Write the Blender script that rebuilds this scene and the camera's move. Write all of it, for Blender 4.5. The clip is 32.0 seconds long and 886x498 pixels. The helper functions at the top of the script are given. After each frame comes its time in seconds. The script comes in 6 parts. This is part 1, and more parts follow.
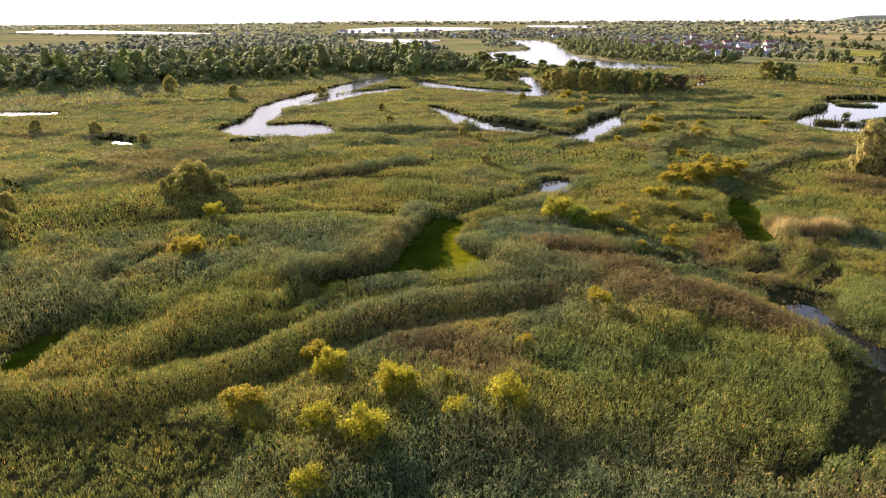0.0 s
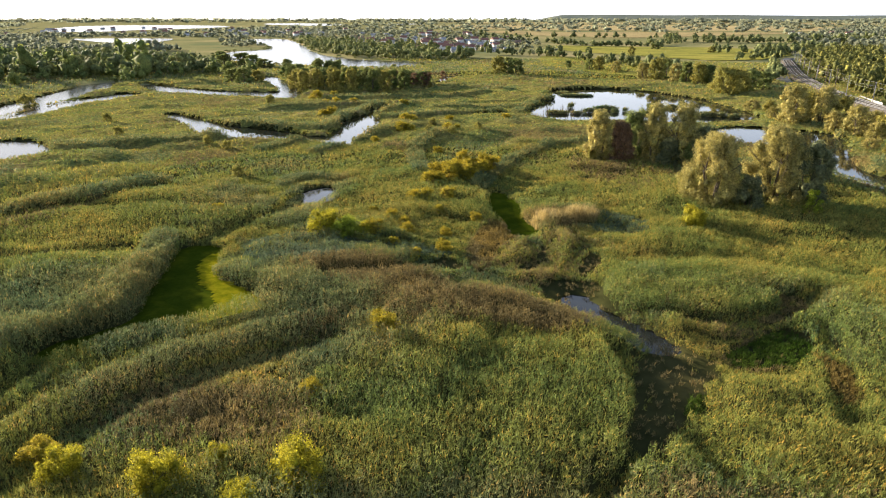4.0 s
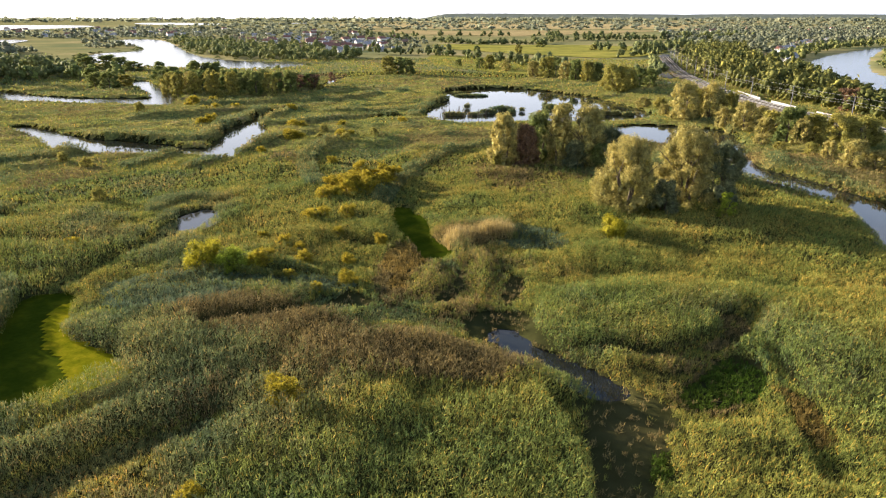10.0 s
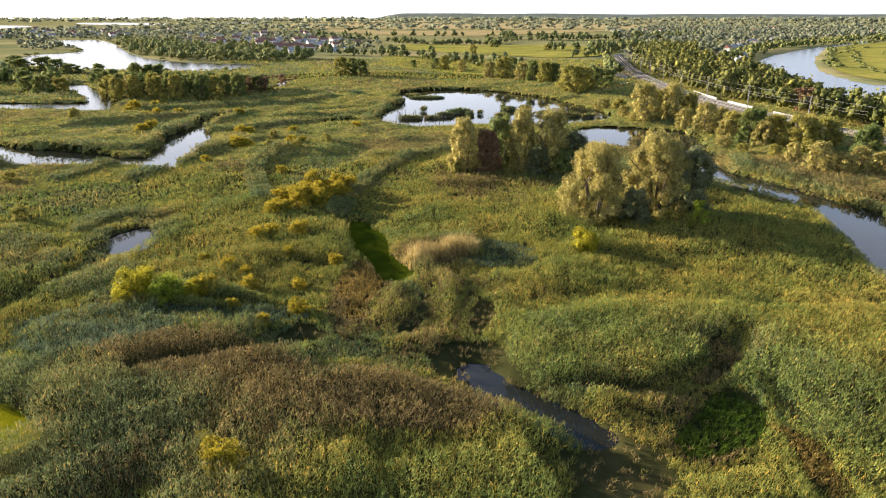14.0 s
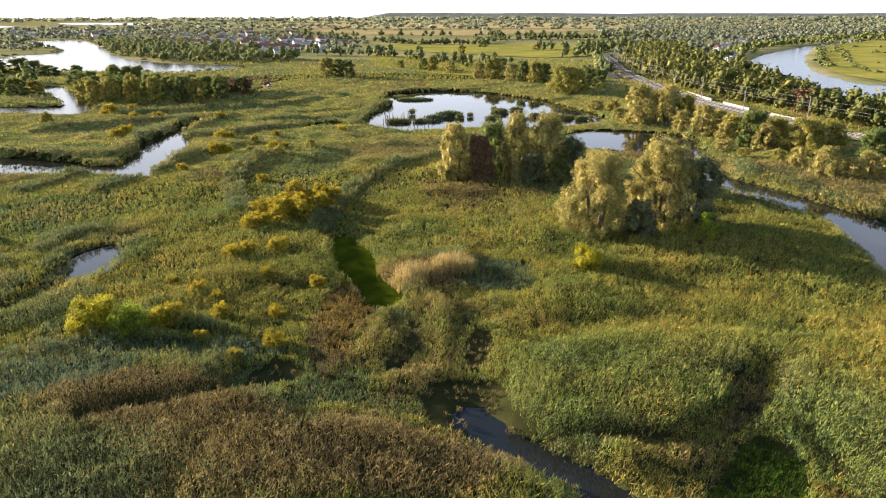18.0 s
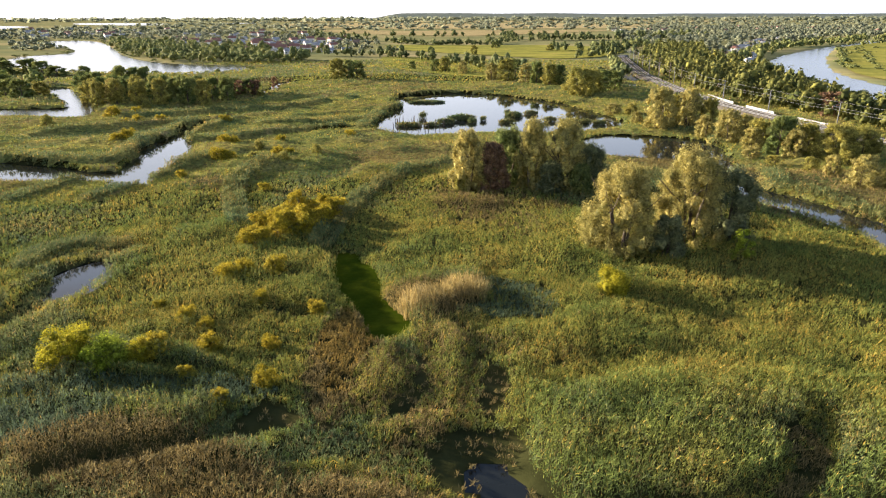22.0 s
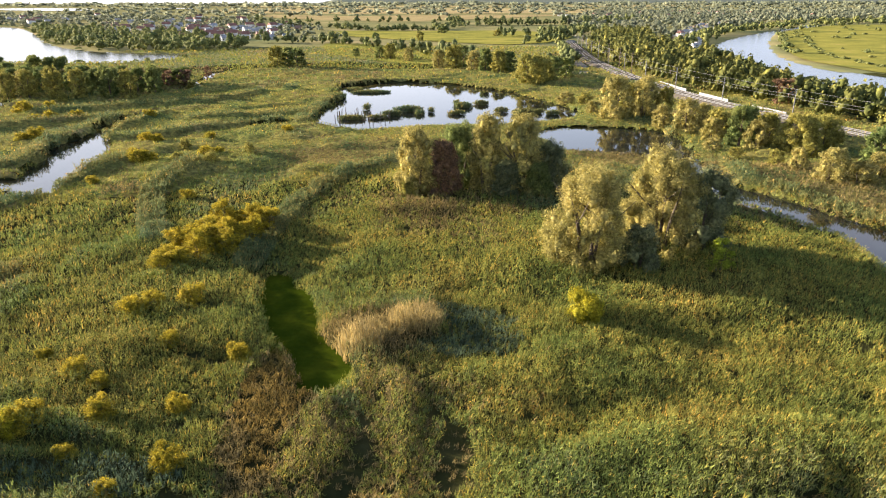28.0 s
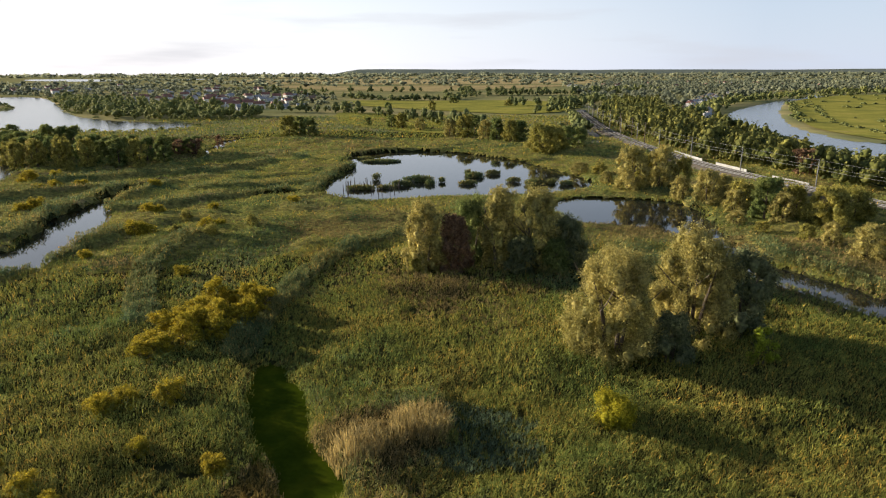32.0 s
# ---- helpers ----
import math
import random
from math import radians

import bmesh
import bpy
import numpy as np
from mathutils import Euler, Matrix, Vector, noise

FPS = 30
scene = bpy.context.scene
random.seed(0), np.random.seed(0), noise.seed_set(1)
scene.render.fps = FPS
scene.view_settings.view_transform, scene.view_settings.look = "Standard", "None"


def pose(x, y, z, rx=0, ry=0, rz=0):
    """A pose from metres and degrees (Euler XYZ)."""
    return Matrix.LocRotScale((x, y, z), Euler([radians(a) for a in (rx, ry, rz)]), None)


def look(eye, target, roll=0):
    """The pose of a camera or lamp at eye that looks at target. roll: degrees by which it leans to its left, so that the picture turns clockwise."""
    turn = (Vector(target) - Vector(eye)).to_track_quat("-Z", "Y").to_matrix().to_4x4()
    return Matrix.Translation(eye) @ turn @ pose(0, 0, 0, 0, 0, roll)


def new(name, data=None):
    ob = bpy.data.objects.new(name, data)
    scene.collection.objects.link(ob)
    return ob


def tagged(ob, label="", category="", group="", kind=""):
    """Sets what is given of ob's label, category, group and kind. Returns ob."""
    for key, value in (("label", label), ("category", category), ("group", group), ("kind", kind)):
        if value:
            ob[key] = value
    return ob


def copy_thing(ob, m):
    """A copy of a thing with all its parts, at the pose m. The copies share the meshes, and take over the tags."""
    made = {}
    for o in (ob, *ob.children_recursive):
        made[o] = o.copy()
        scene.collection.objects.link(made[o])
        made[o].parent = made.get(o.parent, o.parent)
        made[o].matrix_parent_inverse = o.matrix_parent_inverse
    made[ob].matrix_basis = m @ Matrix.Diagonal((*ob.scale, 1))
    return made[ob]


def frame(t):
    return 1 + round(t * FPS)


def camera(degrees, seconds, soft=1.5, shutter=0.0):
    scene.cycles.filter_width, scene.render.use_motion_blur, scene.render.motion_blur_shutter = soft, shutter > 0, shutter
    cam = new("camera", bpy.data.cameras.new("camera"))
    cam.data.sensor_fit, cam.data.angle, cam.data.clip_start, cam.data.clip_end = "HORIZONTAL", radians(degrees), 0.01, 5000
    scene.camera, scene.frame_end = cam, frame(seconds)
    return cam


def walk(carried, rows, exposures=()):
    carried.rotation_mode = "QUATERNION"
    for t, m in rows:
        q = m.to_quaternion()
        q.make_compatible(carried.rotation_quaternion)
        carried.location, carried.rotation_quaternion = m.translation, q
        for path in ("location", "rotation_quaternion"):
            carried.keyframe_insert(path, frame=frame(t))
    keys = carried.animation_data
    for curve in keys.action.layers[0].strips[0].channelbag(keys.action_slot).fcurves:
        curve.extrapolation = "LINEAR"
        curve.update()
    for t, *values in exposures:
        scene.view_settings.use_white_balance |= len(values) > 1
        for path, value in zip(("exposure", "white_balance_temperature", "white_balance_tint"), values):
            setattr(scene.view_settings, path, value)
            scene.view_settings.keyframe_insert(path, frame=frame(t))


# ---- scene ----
cam = camera(67.3, 32.0, 1.15)
PATH = [
    (0, (9.13, -36.15, 31.99), (-18.20, 2.38, 15.60), -0.26),
    (0.5, (8.65, -35.45, 32.02), (-17.28, 4.03, 15.61), -0.19),
    (1, (8.09, -34.67, 32.05), (-16.64, 5.56, 15.63), -0.13),
    (1.5, (7.67, -33.93, 32.14), (-15.58, 7.16, 15.69), -0.22),
    (2, (7.12, -33.01, 32.15), (-13.90, 9.27, 15.69), -0.24),
    (2.5, (6.57, -32.04, 32.13), (-12.14, 11.30, 15.65), -0.23),
    (3, (6.05, -31.10, 32.13), (-10.32, 13.17, 15.63), -0.13),
    (3.5, (5.54, -30.15, 32.11), (-8.45, 14.93, 15.60), -0.15),
    (4, (5.07, -29.20, 32.10), (-6.55, 16.52, 15.54), 0.00),
    (4.5, (4.61, -28.22, 32.06), (-4.59, 18.05, 15.48), 0.02),
    (6.5, (3.04, -24.38, 31.94), (-2.77, 22.43, 15.33), 0.05),
    (7, (2.74, -23.45, 31.92), (-2.96, 23.37, 15.32), 0.01),
    (7.5, (2.46, -22.52, 31.92), (-3.27, 24.28, 15.30), 0.03),
    (8, (2.23, -21.57, 31.90), (-3.59, 25.22, 15.27), -0.08),
    (8.5, (1.99, -20.63, 31.90), (-3.88, 26.16, 15.26), -0.10),
    (9, (1.78, -19.70, 31.90), (-4.13, 27.08, 15.27), -0.06),
    (9.5, (1.63, -18.74, 31.89), (-3.20, 28.17, 15.26), -0.05),
    (10, (1.45, -17.82, 31.90), (-2.57, 29.16, 15.27), -0.03),
    (10.5, (1.29, -16.85, 31.90), (-2.80, 30.13, 15.27), -0.06),
    (11, (1.15, -15.90, 31.91), (-2.99, 31.07, 15.27), -0.06),
    (11.5, (1.02, -14.94, 31.91), (-2.68, 32.07, 15.28), -0.05),
    (12, (0.91, -14.00, 31.92), (-2.70, 33.01, 15.28), -0.07),
    (12.5, (0.79, -13.04, 31.93), (-2.89, 33.96, 15.28), -0.09),
    (13, (0.72, -12.12, 31.96), (-2.21, 34.93, 15.29), -0.05),
    (13.5, (0.61, -11.12, 31.93), (-0.62, 36.01, 15.29), 0.02),
    (15.5, (0.34, -7.27, 31.96), (-0.21, 39.86, 15.27), -0.03),
    (16, (0.29, -6.31, 31.97), (0.07, 40.82, 15.27), -0.02),
    (16.5, (0.23, -5.35, 31.96), (0.47, 41.78, 15.27), -0.02),
    (17, (0.17, -4.39, 31.95), (0.33, 42.74, 15.28), -0.07),
    (17.5, (0.14, -3.44, 31.95), (0.19, 43.70, 15.28), -0.07),
    (18, (0.09, -2.47, 31.94), (0.04, 44.67, 15.26), -0.09),
    (18.5, (0.07, -1.52, 31.95), (-0.08, 45.62, 15.26), -0.08),
    (19, (0.05, -0.58, 31.93), (-0.24, 46.55, 15.26), -0.11),
    (19.5, (0.03, 0.39, 31.92), (-0.34, 47.53, 15.24), -0.11),
    (20, (0.02, 1.36, 31.92), (-0.46, 48.49, 15.23), -0.13),
    (20.5, (-0.01, 2.32, 31.90), (-0.56, 49.46, 15.23), -0.09),
    (21, (-0.01, 3.28, 31.89), (-0.66, 50.41, 15.22), -0.07),
    (21.5, (-0.01, 4.24, 31.88), (-0.77, 51.38, 15.22), -0.10),
    (22, (0.01, 5.21, 31.86), (-0.86, 52.35, 15.20), -0.10),
    (22.5, (0.02, 6.19, 31.87), (-0.95, 53.31, 15.20), -0.09),
    (23, (0.03, 7.16, 31.85), (-1.06, 54.29, 15.20), -0.07),
    (23.5, (0.05, 8.14, 31.83), (-0.81, 55.28, 15.20), -0.06),
    (24, (0.09, 9.16, 31.83), (1.29, 56.29, 15.16), -0.02),
    (24.5, (0.12, 10.14, 31.84), (1.93, 57.25, 15.17), 0.02),
    (25, (0.14, 11.15, 31.82), (1.86, 58.25, 15.16), 0.02),
    (25.5, (0.19, 12.14, 31.82), (3.26, 59.19, 15.16), 0.08),
    (27.5, (0.44, 16.06, 31.72), (3.32, 63.00, 14.72), -0.03),
    (28, (0.52, 16.99, 31.75), (3.27, 63.71, 14.14), -0.08),
    (28.5, (0.60, 17.96, 31.71), (3.23, 64.51, 13.66), -0.05),
    (29, (0.67, 18.91, 31.73), (3.22, 65.50, 13.76), -0.06),
    (29.5, (0.77, 19.84, 31.72), (3.21, 66.79, 14.67), -0.12),
    (30, (0.88, 20.78, 31.71), (3.21, 68.15, 15.86), -0.14),
    (30.5, (0.95, 21.71, 31.70), (3.20, 69.36, 16.73), -0.09),
    (31, (1.03, 22.64, 31.71), (3.16, 70.57, 17.61), -0.10),
    (31.5, (1.11, 23.67, 31.66), (3.16, 71.81, 18.29), -0.09),
    (32, (1.15, 24.68, 31.63), (3.15, 72.92, 18.64), -0.12),
]
EXPOSURES = [
    (0.0, 2.02, 6500, 24), (1.0, 2.02, 6500, 25), (1.5, 2.12, 6450, 38), (1.8, 2.28, 6250, 90), (2.0, 2.4, 6000, 145), (2.2, 2.3, 6300, 62), (2.4, 2.2, 6500, 12), (4.5, 2.05, 6500, 12), (7.0, 2.07, 6500, 14),
    (24.0, 2.07, 6500, 14), (25.5, 2.09, 6500, 14), (28.0, 2.24, 6500, 15), (29.0, 2.28, 6500, 15), (30.0, 2.0, 6500, 14), (31.0, 1.55, 6500, 13), (32.0, 1.24, 6500, 10),
]
SKY_STRENGTH, SUN_STRENGTH = 0.06, 5.0
walk(cam, [(t, look(e, g, r)) for t, e, g, r in PATH], EXPOSURES)

# ---- sky, sun ----
SUN_AZ, SUN_EL = 63.0, 12.0          # degrees to the left of +y, and above the horizon
world = bpy.data.worlds.new("world")
scene.world = world
world.use_nodes = True
wn, wl = world.node_tree.nodes, world.node_tree.links
sky = wn.new("ShaderNodeTexSky")
sky.sky_type, sky.sun_disc = "NISHITA", False
sky.sun_elevation, sky.sun_rotation = radians(SUN_EL), radians(-SUN_AZ)
sky.air_density, sky.dust_density, sky.ozone_density = 1.1, 0.3, 2.5
wtc = wn.new("ShaderNodeTexCoord")
wmap = wn.new("ShaderNodeMapping")
wmap.inputs["Scale"].default_value = (1.0, 1.0, 9.0)
wl.new(wtc.outputs["Generated"], wmap.inputs["Vector"])
wnoise = wn.new("ShaderNodeTexNoise")
wnoise.inputs["Scale"].default_value, wnoise.inputs["Detail"].default_value = 2.6, 5.0
wl.new(wmap.outputs["Vector"], wnoise.inputs["Vector"])
wramp = wn.new("ShaderNodeValToRGB")
wramp.color_ramp.elements[0].position, wramp.color_ramp.elements[1].position = 0.50, 0.78
wramp.color_ramp.elements[0].color, wramp.color_ramp.elements[1].color = (0, 0, 0, 1), (0.8, 0.8, 0.8, 1)
wl.new(wnoise.outputs["Fac"], wramp.inputs["Fac"])
wsep = wn.new("ShaderNodeSeparateXYZ")
wl.new(wtc.outputs["Generated"], wsep.inputs["Vector"])
whaze = wn.new("ShaderNodeValToRGB")          # the pale veil that lies low over the horizon
whaze.color_ramp.elements.new(0.24)
for el, (place, share) in zip(whaze.color_ramp.elements, ((0.0, 0.85), (0.24, 0.52), (0.55, 0.04))):
    el.position, el.color = place, (share, share, share, 1)
wl.new(wsep.outputs["Z"], whaze.inputs["Fac"])
wdot = wn.new("ShaderNodeVectorMath")          # the veil is brighter towards the sun
wdot.operation = "DOT_PRODUCT"
wdot.inputs[1].default_value = (-math.sin(radians(SUN_AZ)), math.cos(radians(SUN_AZ)), 0)
wl.new(wtc.outputs["Generated"], wdot.inputs[0])
wside = wn.new("ShaderNodeValToRGB")
wside.color_ramp.elements[0].position, wside.color_ramp.elements[1].position = 0.0, 0.9
wside.color_ramp.elements[0].color, wside.color_ramp.elements[1].color = (4.9, 5.6, 7.0, 1), (9.6, 9.4, 9.8, 1)
wl.new(wdot.outputs["Value"], wside.inputs["Fac"])
wmix = wn.new("ShaderNodeMixRGB")
wl.new(wside.outputs["Color"], wmix.inputs["Color2"])
wl.new(whaze.outputs["Color"], wmix.inputs["Fac"])
wl.new(sky.outputs["Color"], wmix.inputs["Color1"])
wcloud = wn.new("ShaderNodeMixRGB")           # thin grey bands of cloud
wcloud.inputs["Color2"].default_value = (4.6, 4.6, 5.0, 1)
wl.new(wramp.outputs["Color"], wcloud.inputs["Fac"])
wl.new(wmix.outputs["Color"], wcloud.inputs["Color1"])
wl.new(wcloud.outputs["Color"], wn["Background"].inputs["Color"])
wn["Background"].inputs["Strength"].default_value = SKY_STRENGTH

sun_data = bpy.data.lights.new("sun", "SUN")
sun_data.energy, sun_data.angle, sun_data.color = SUN_STRENGTH, radians(0.55), (1.0, 0.87, 0.67)
sun = new("sun", sun_data)
sun_way = Vector((-math.sin(radians(SUN_AZ)) * math.cos(radians(SUN_EL)), math.cos(radians(SUN_AZ)) * math.cos(radians(SUN_EL)), math.sin(radians(SUN_EL))))
sun.matrix_world = look(sun_way * 300, (0, 0, 0))


# ---- materials ----
def mat_base(name, rough=0.8):
    m = bpy.data.materials.new(name)
    m.use_nodes = True
    nt = m.node_tree
    b = nt.nodes["Principled BSDF"]
    b.inputs["Roughness"].default_value = rough
    b.inputs["Specular IOR Level"].default_value = 0.25
    return m, nt, b


def noise_node(nt, scale, detail=4.0, rough=0.55):
    n = nt.nodes.new("ShaderNodeTexNoise")
    n.inputs["Scale"].default_value, n.inputs["Detail"].default_value, n.inputs["Roughness"].default_value = scale, detail, rough
    g = nt.nodes.new("ShaderNodeNewGeometry")
    nt.links.new(g.outputs["Position"], n.inputs["Vector"])
    return n.outputs["Fac"]


def ramp_node(nt, fac, stops):
    r = nt.nodes.new("ShaderNodeValToRGB")
    e = r.color_ramp.elements
    while len(e) < len(stops):
        e.new(0.5)
    for el, (p, c) in zip(e, stops):
        el.position, el.color = p, (*c, 1)
    nt.links.new(fac, r.inputs["Fac"])
    return r.outputs["Color"]


def mix_node(nt, fac, a, b, kind="MIX"):
    m = nt.nodes.new("ShaderNodeMixRGB")
    m.blend_type = kind
    for sock, v in ((m.inputs["Fac"], fac), (m.inputs["Color1"], a), (m.inputs["Color2"], b)):
        if isinstance(v, (int, float)):
            sock.default_value = v
        elif isinstance(v, tuple):
            sock.default_value = (*v, 1)
        else:
            nt.links.new(v, sock)
    return m.outputs["Color"]


def leaf_material(name, stops, coarse=0.09, fine=0.6, spread=0.45, glow=0.35, island=True, grain=0.0, heads=0.0):
    """Leaves: colour by plant and patch, each blade a little different, light showing through."""
    m, nt, b = mat_base(name, 0.8)
    b.inputs["Specular IOR Level"].default_value = 0.08
    patch = ramp_node(nt, noise_node(nt, coarse, 5.0), stops)
    small = ramp_node(nt, noise_node(nt, fine, 3.0), [(0.3, (0.72, 0.72, 0.74)), (0.7, (1.22, 1.20, 1.14))])
    col = mix_node(nt, 1.0, patch, small, "MULTIPLY")
    if grain:      # leaf-sized mottling
        mottle = ramp_node(nt, noise_node(nt, grain, 2.0), [(0.34, (0.55, 0.57, 0.6)), (0.66, (1.4, 1.37, 1.25))])
        col = mix_node(nt, 1.0, col, mottle, "MULTIPLY")
    if island:
        g = nt.nodes.new("ShaderNodeNewGeometry")
        each = ramp_node(nt, g.outputs["Random Per Island"], [(0.0, (1 - spread, 1 - spread * 0.9, 1 - spread * 0.9)), (0.75, (1.05, 1.03, 1.0)), (1.0, (1 + spread * 1.3, 1 + spread * 1.1, 1 + spread * 0.4))])
        col = mix_node(nt, 1.0, col, each, "MULTIPLY")
        if heads:      # a share of the leaves are ripe, brown heads
            ripe = ramp_node(nt, g.outputs["Random Per Island"], [(0.999 - heads, (1, 1, 1)), (1.0 - heads, (1.55, 1.02, 0.98))])
            col = mix_node(nt, 1.0, col, ripe, "MULTIPLY")
    nt.links.new(col, b.inputs["Base Color"])
    t = nt.nodes.new("ShaderNodeBsdfTranslucent")
    nt.links.new(col, t.inputs["Color"])
    mx = nt.nodes.new("ShaderNodeMixShader")
    mx.inputs["Fac"].default_value = glow
    nt.links.new(b.outputs["BSDF"], mx.inputs[1])
    nt.links.new(t.outputs["BSDF"], mx.inputs[2])
    nt.links.new(mx.outputs["Shader"], nt.nodes["Material Output"].inputs["Surface"])
    return m


def plain_material(name, stops, scale=1.0, rough=0.8, bump=0.0, metal=0.0, bump_scale=8.0):
    m, nt, b = mat_base(name, rough)
    a = ramp_node(nt, noise_node(nt, scale, 5.0), stops)
    f = ramp_node(nt, noise_node(nt, scale * 9, 3.0), [(0.3, (0.85, 0.85, 0.85)), (0.7, (1.12, 1.12, 1.12))])
    nt.links.new(mix_node(nt, 1.0, a, f, "MULTIPLY"), b.inputs["Base Color"])
    b.inputs["Metallic"].default_value = metal
    if rough > 0.9:      # loose, matt ground
        b.inputs["Specular IOR Level"].default_value = 0.0
    if bump:
        bp = nt.nodes.new("ShaderNodeBump")
        bp.inputs["Strength"].default_value, bp.inputs["Distance"].default_value = bump, 0.05
        nt.links.new(noise_node(nt, bump_scale, 4.0), bp.inputs["Height"])
        nt.links.new(bp.outputs["Normal"], b.inputs["Normal"])
    return m


REED = leaf_material("reed_leaf", [(0.30, (0.102, 0.160, 0.082)), (0.5, (0.176, 0.202, 0.080)), (0.7, (0.262, 0.244, 0.086))], spread=0.45, glow=0.28, heads=0.08)
# blue-grey puts shade into the leaf colour where taller clumps would cast it
SHADE_REED = leaf_material("shade_reed_leaf", [(0.3, (0.092, 0.138, 0.090)), (0.7, (0.150, 0.190, 0.102))], spread=0.4, glow=0.3)
SEDGE = leaf_material("sedge_leaf", [(0.3, (0.162, 0.208, 0.054)), (0.5, (0.244, 0.256, 0.060)), (0.7, (0.330, 0.290, 0.072))], spread=0.45, glow=0.28, heads=0.08)
FRESH = leaf_material("fresh_reed_leaf", [(0.3, (0.122, 0.184, 0.058)), (0.5, (0.192, 0.230, 0.060)), (0.7, (0.272, 0.264, 0.066))], spread=0.45, glow=0.28, heads=0.05)
DRY = leaf_material("dry_reed", [(0.3, (0.140, 0.118, 0.058)), (0.5, (0.205, 0.160, 0.068)), (0.7, (0.30, 0.225, 0.090))], glow=0.25)
RUSSET = leaf_material("russet_sedge", [(0.3, (0.170, 0.130, 0.040)), (0.6, (0.265, 0.190, 0.056))], glow=0.3)
TAN = leaf_material("reed_plume", [(0.3, (0.33, 0.255, 0.105)), (0.6, (0.45, 0.355, 0.16))], glow=0.4)
WEED = leaf_material("wet_weed", [(0.3, (0.045, 0.088, 0.010)), (0.7, (0.085, 0.130, 0.016))], glow=0.3)
LITTER = plain_material("peat_and_litter", [(0.3, (0.020, 0.024, 0.010)), (0.5, (0.036, 0.038, 0.014)), (0.72, (0.066, 0.060, 0.024))], 0.11, 0.95, 0.6)
WILLOW = leaf_material("willow_leaf", [(0.35, (0.300, 0.275, 0.095)), (0.65, (0.43, 0.370, 0.135))], 0.25, 0.9, 0.2, 0.3, grain=2.5)
WILLOW_GREY = leaf_material("grey_willow_leaf", [(0.35, (0.13, 0.155, 0.085)), (0.65, (0.20, 0.215, 0.11))], 0.25, 0.9, 0.3, 0.3, grain=2.5)
OLIVE = leaf_material("olive_leaf", [(0.35, (0.245, 0.24, 0.065)), (0.65, (0.37, 0.33, 0.09))], 0.2, 0.8, 0.3, 0.32, grain=2.2)
GREEN = leaf_material("green_leaf", [(0.35, (0.130, 0.180, 0.064)), (0.65, (0.24, 0.26, 0.085))], 0.15, 0.7, 0.25, 0.4, grain=2.0)
YELLOW = leaf_material("yellow_leaf", [(0.35, (0.28, 0.27, 0.022)), (0.65, (0.40, 0.36, 0.035))], 0.3, 1.0, 0.3, 0.45, grain=4.0)
LIME = leaf_material("lime_leaf", [(0.35, (0.22, 0.30, 0.03)), (0.65, (0.33, 0.38, 0.05))], 0.3, 1.0, 0.3, 0.45, grain=4.0)
GOLD = leaf_material("gold_leaf", [(0.35, (0.29, 0.25, 0.026)), (0.65, (0.43, 0.345, 0.042))], 0.3, 1.0, 0.35, 0.4, grain=3.5)
RUST = leaf_material("rust_leaf", [(0.35, (0.17, 0.105, 0.07)), (0.65, (0.25, 0.155, 0.10))], 0.3, 1.0, 0.35, 0.3, grain=2.5)
PINE = leaf_material("pine_needles", [(0.35, (0.074, 0.092, 0.032)), (0.65, (0.175, 0.168, 0.046))], 0.10, 0.6, 0.35, 0.15, grain=1.1)
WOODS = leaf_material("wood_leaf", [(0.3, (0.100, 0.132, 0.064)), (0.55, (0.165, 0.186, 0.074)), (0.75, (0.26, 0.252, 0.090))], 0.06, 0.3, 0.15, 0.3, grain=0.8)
# leaf green paled and blued: distance haze put into the colour
HAZE_WOODS = leaf_material("haze_wood_leaf", [(0.3, (0.165, 0.195, 0.150)), (0.7, (0.26, 0.275, 0.190))], 0.02, 0.1, 0.15, 0.5, grain=0.3)
SHORE = leaf_material("shore_leaf", [(0.3, (0.12, 0.155, 0.065)), (0.7, (0.23, 0.235, 0.080))], 0.05, 0.3, 0.18, 0.3, grain=0.8)
SWARD = leaf_material("marsh_sward", [(0.32, (0.092, 0.132, 0.056)), (0.43, (0.175, 0.186, 0.060)), (0.52, (0.262, 0.228, 0.074)), (0.60, (0.192, 0.180, 0.064)), (0.68, (0.31, 0.235, 0.110))], 0.07, 0.7, 0.2, 0.2, False, 1.1)
SWARD.node_tree.nodes["Principled BSDF"].inputs["Specular IOR Level"].default_value = 0.0
# dry grass tones, the blue raised slightly in place of far haze
PLAIN = plain_material("plain_grass", [(0.3, (0.125, 0.145, 0.072)), (0.5, (0.20, 0.19, 0.085)), (0.7, (0.31, 0.255, 0.13))], 0.012, 0.95, 0.5, 0.0, 0.3)
BARK = plain_material("bark", [(0.3, (0.06, 0.045, 0.032)), (0.7, (0.15, 0.12, 0.09))], 1.5, 0.9, 0.8)
WALLM = plain_material("house_wall", [(0.3, (0.52, 0.51, 0.49)), (0.7, (0.72, 0.70, 0.67))], 0.05, 0.8)
BRICKM = plain_material("house_brick", [(0.3, (0.28, 0.15, 0.10)), (0.7, (0.38, 0.24, 0.17))], 0.2, 0.85)
ROOF_RED = plain_material("red_roof", [(0.3, (0.19, 0.090, 0.070)), (0.7, (0.27, 0.13, 0.10))], 0.3, 0.7)
ROOF_GREY = plain_material("grey_roof", [(0.3, (0.22, 0.22, 0.23)), (0.7, (0.36, 0.36, 0.37))], 0.3, 0.55)
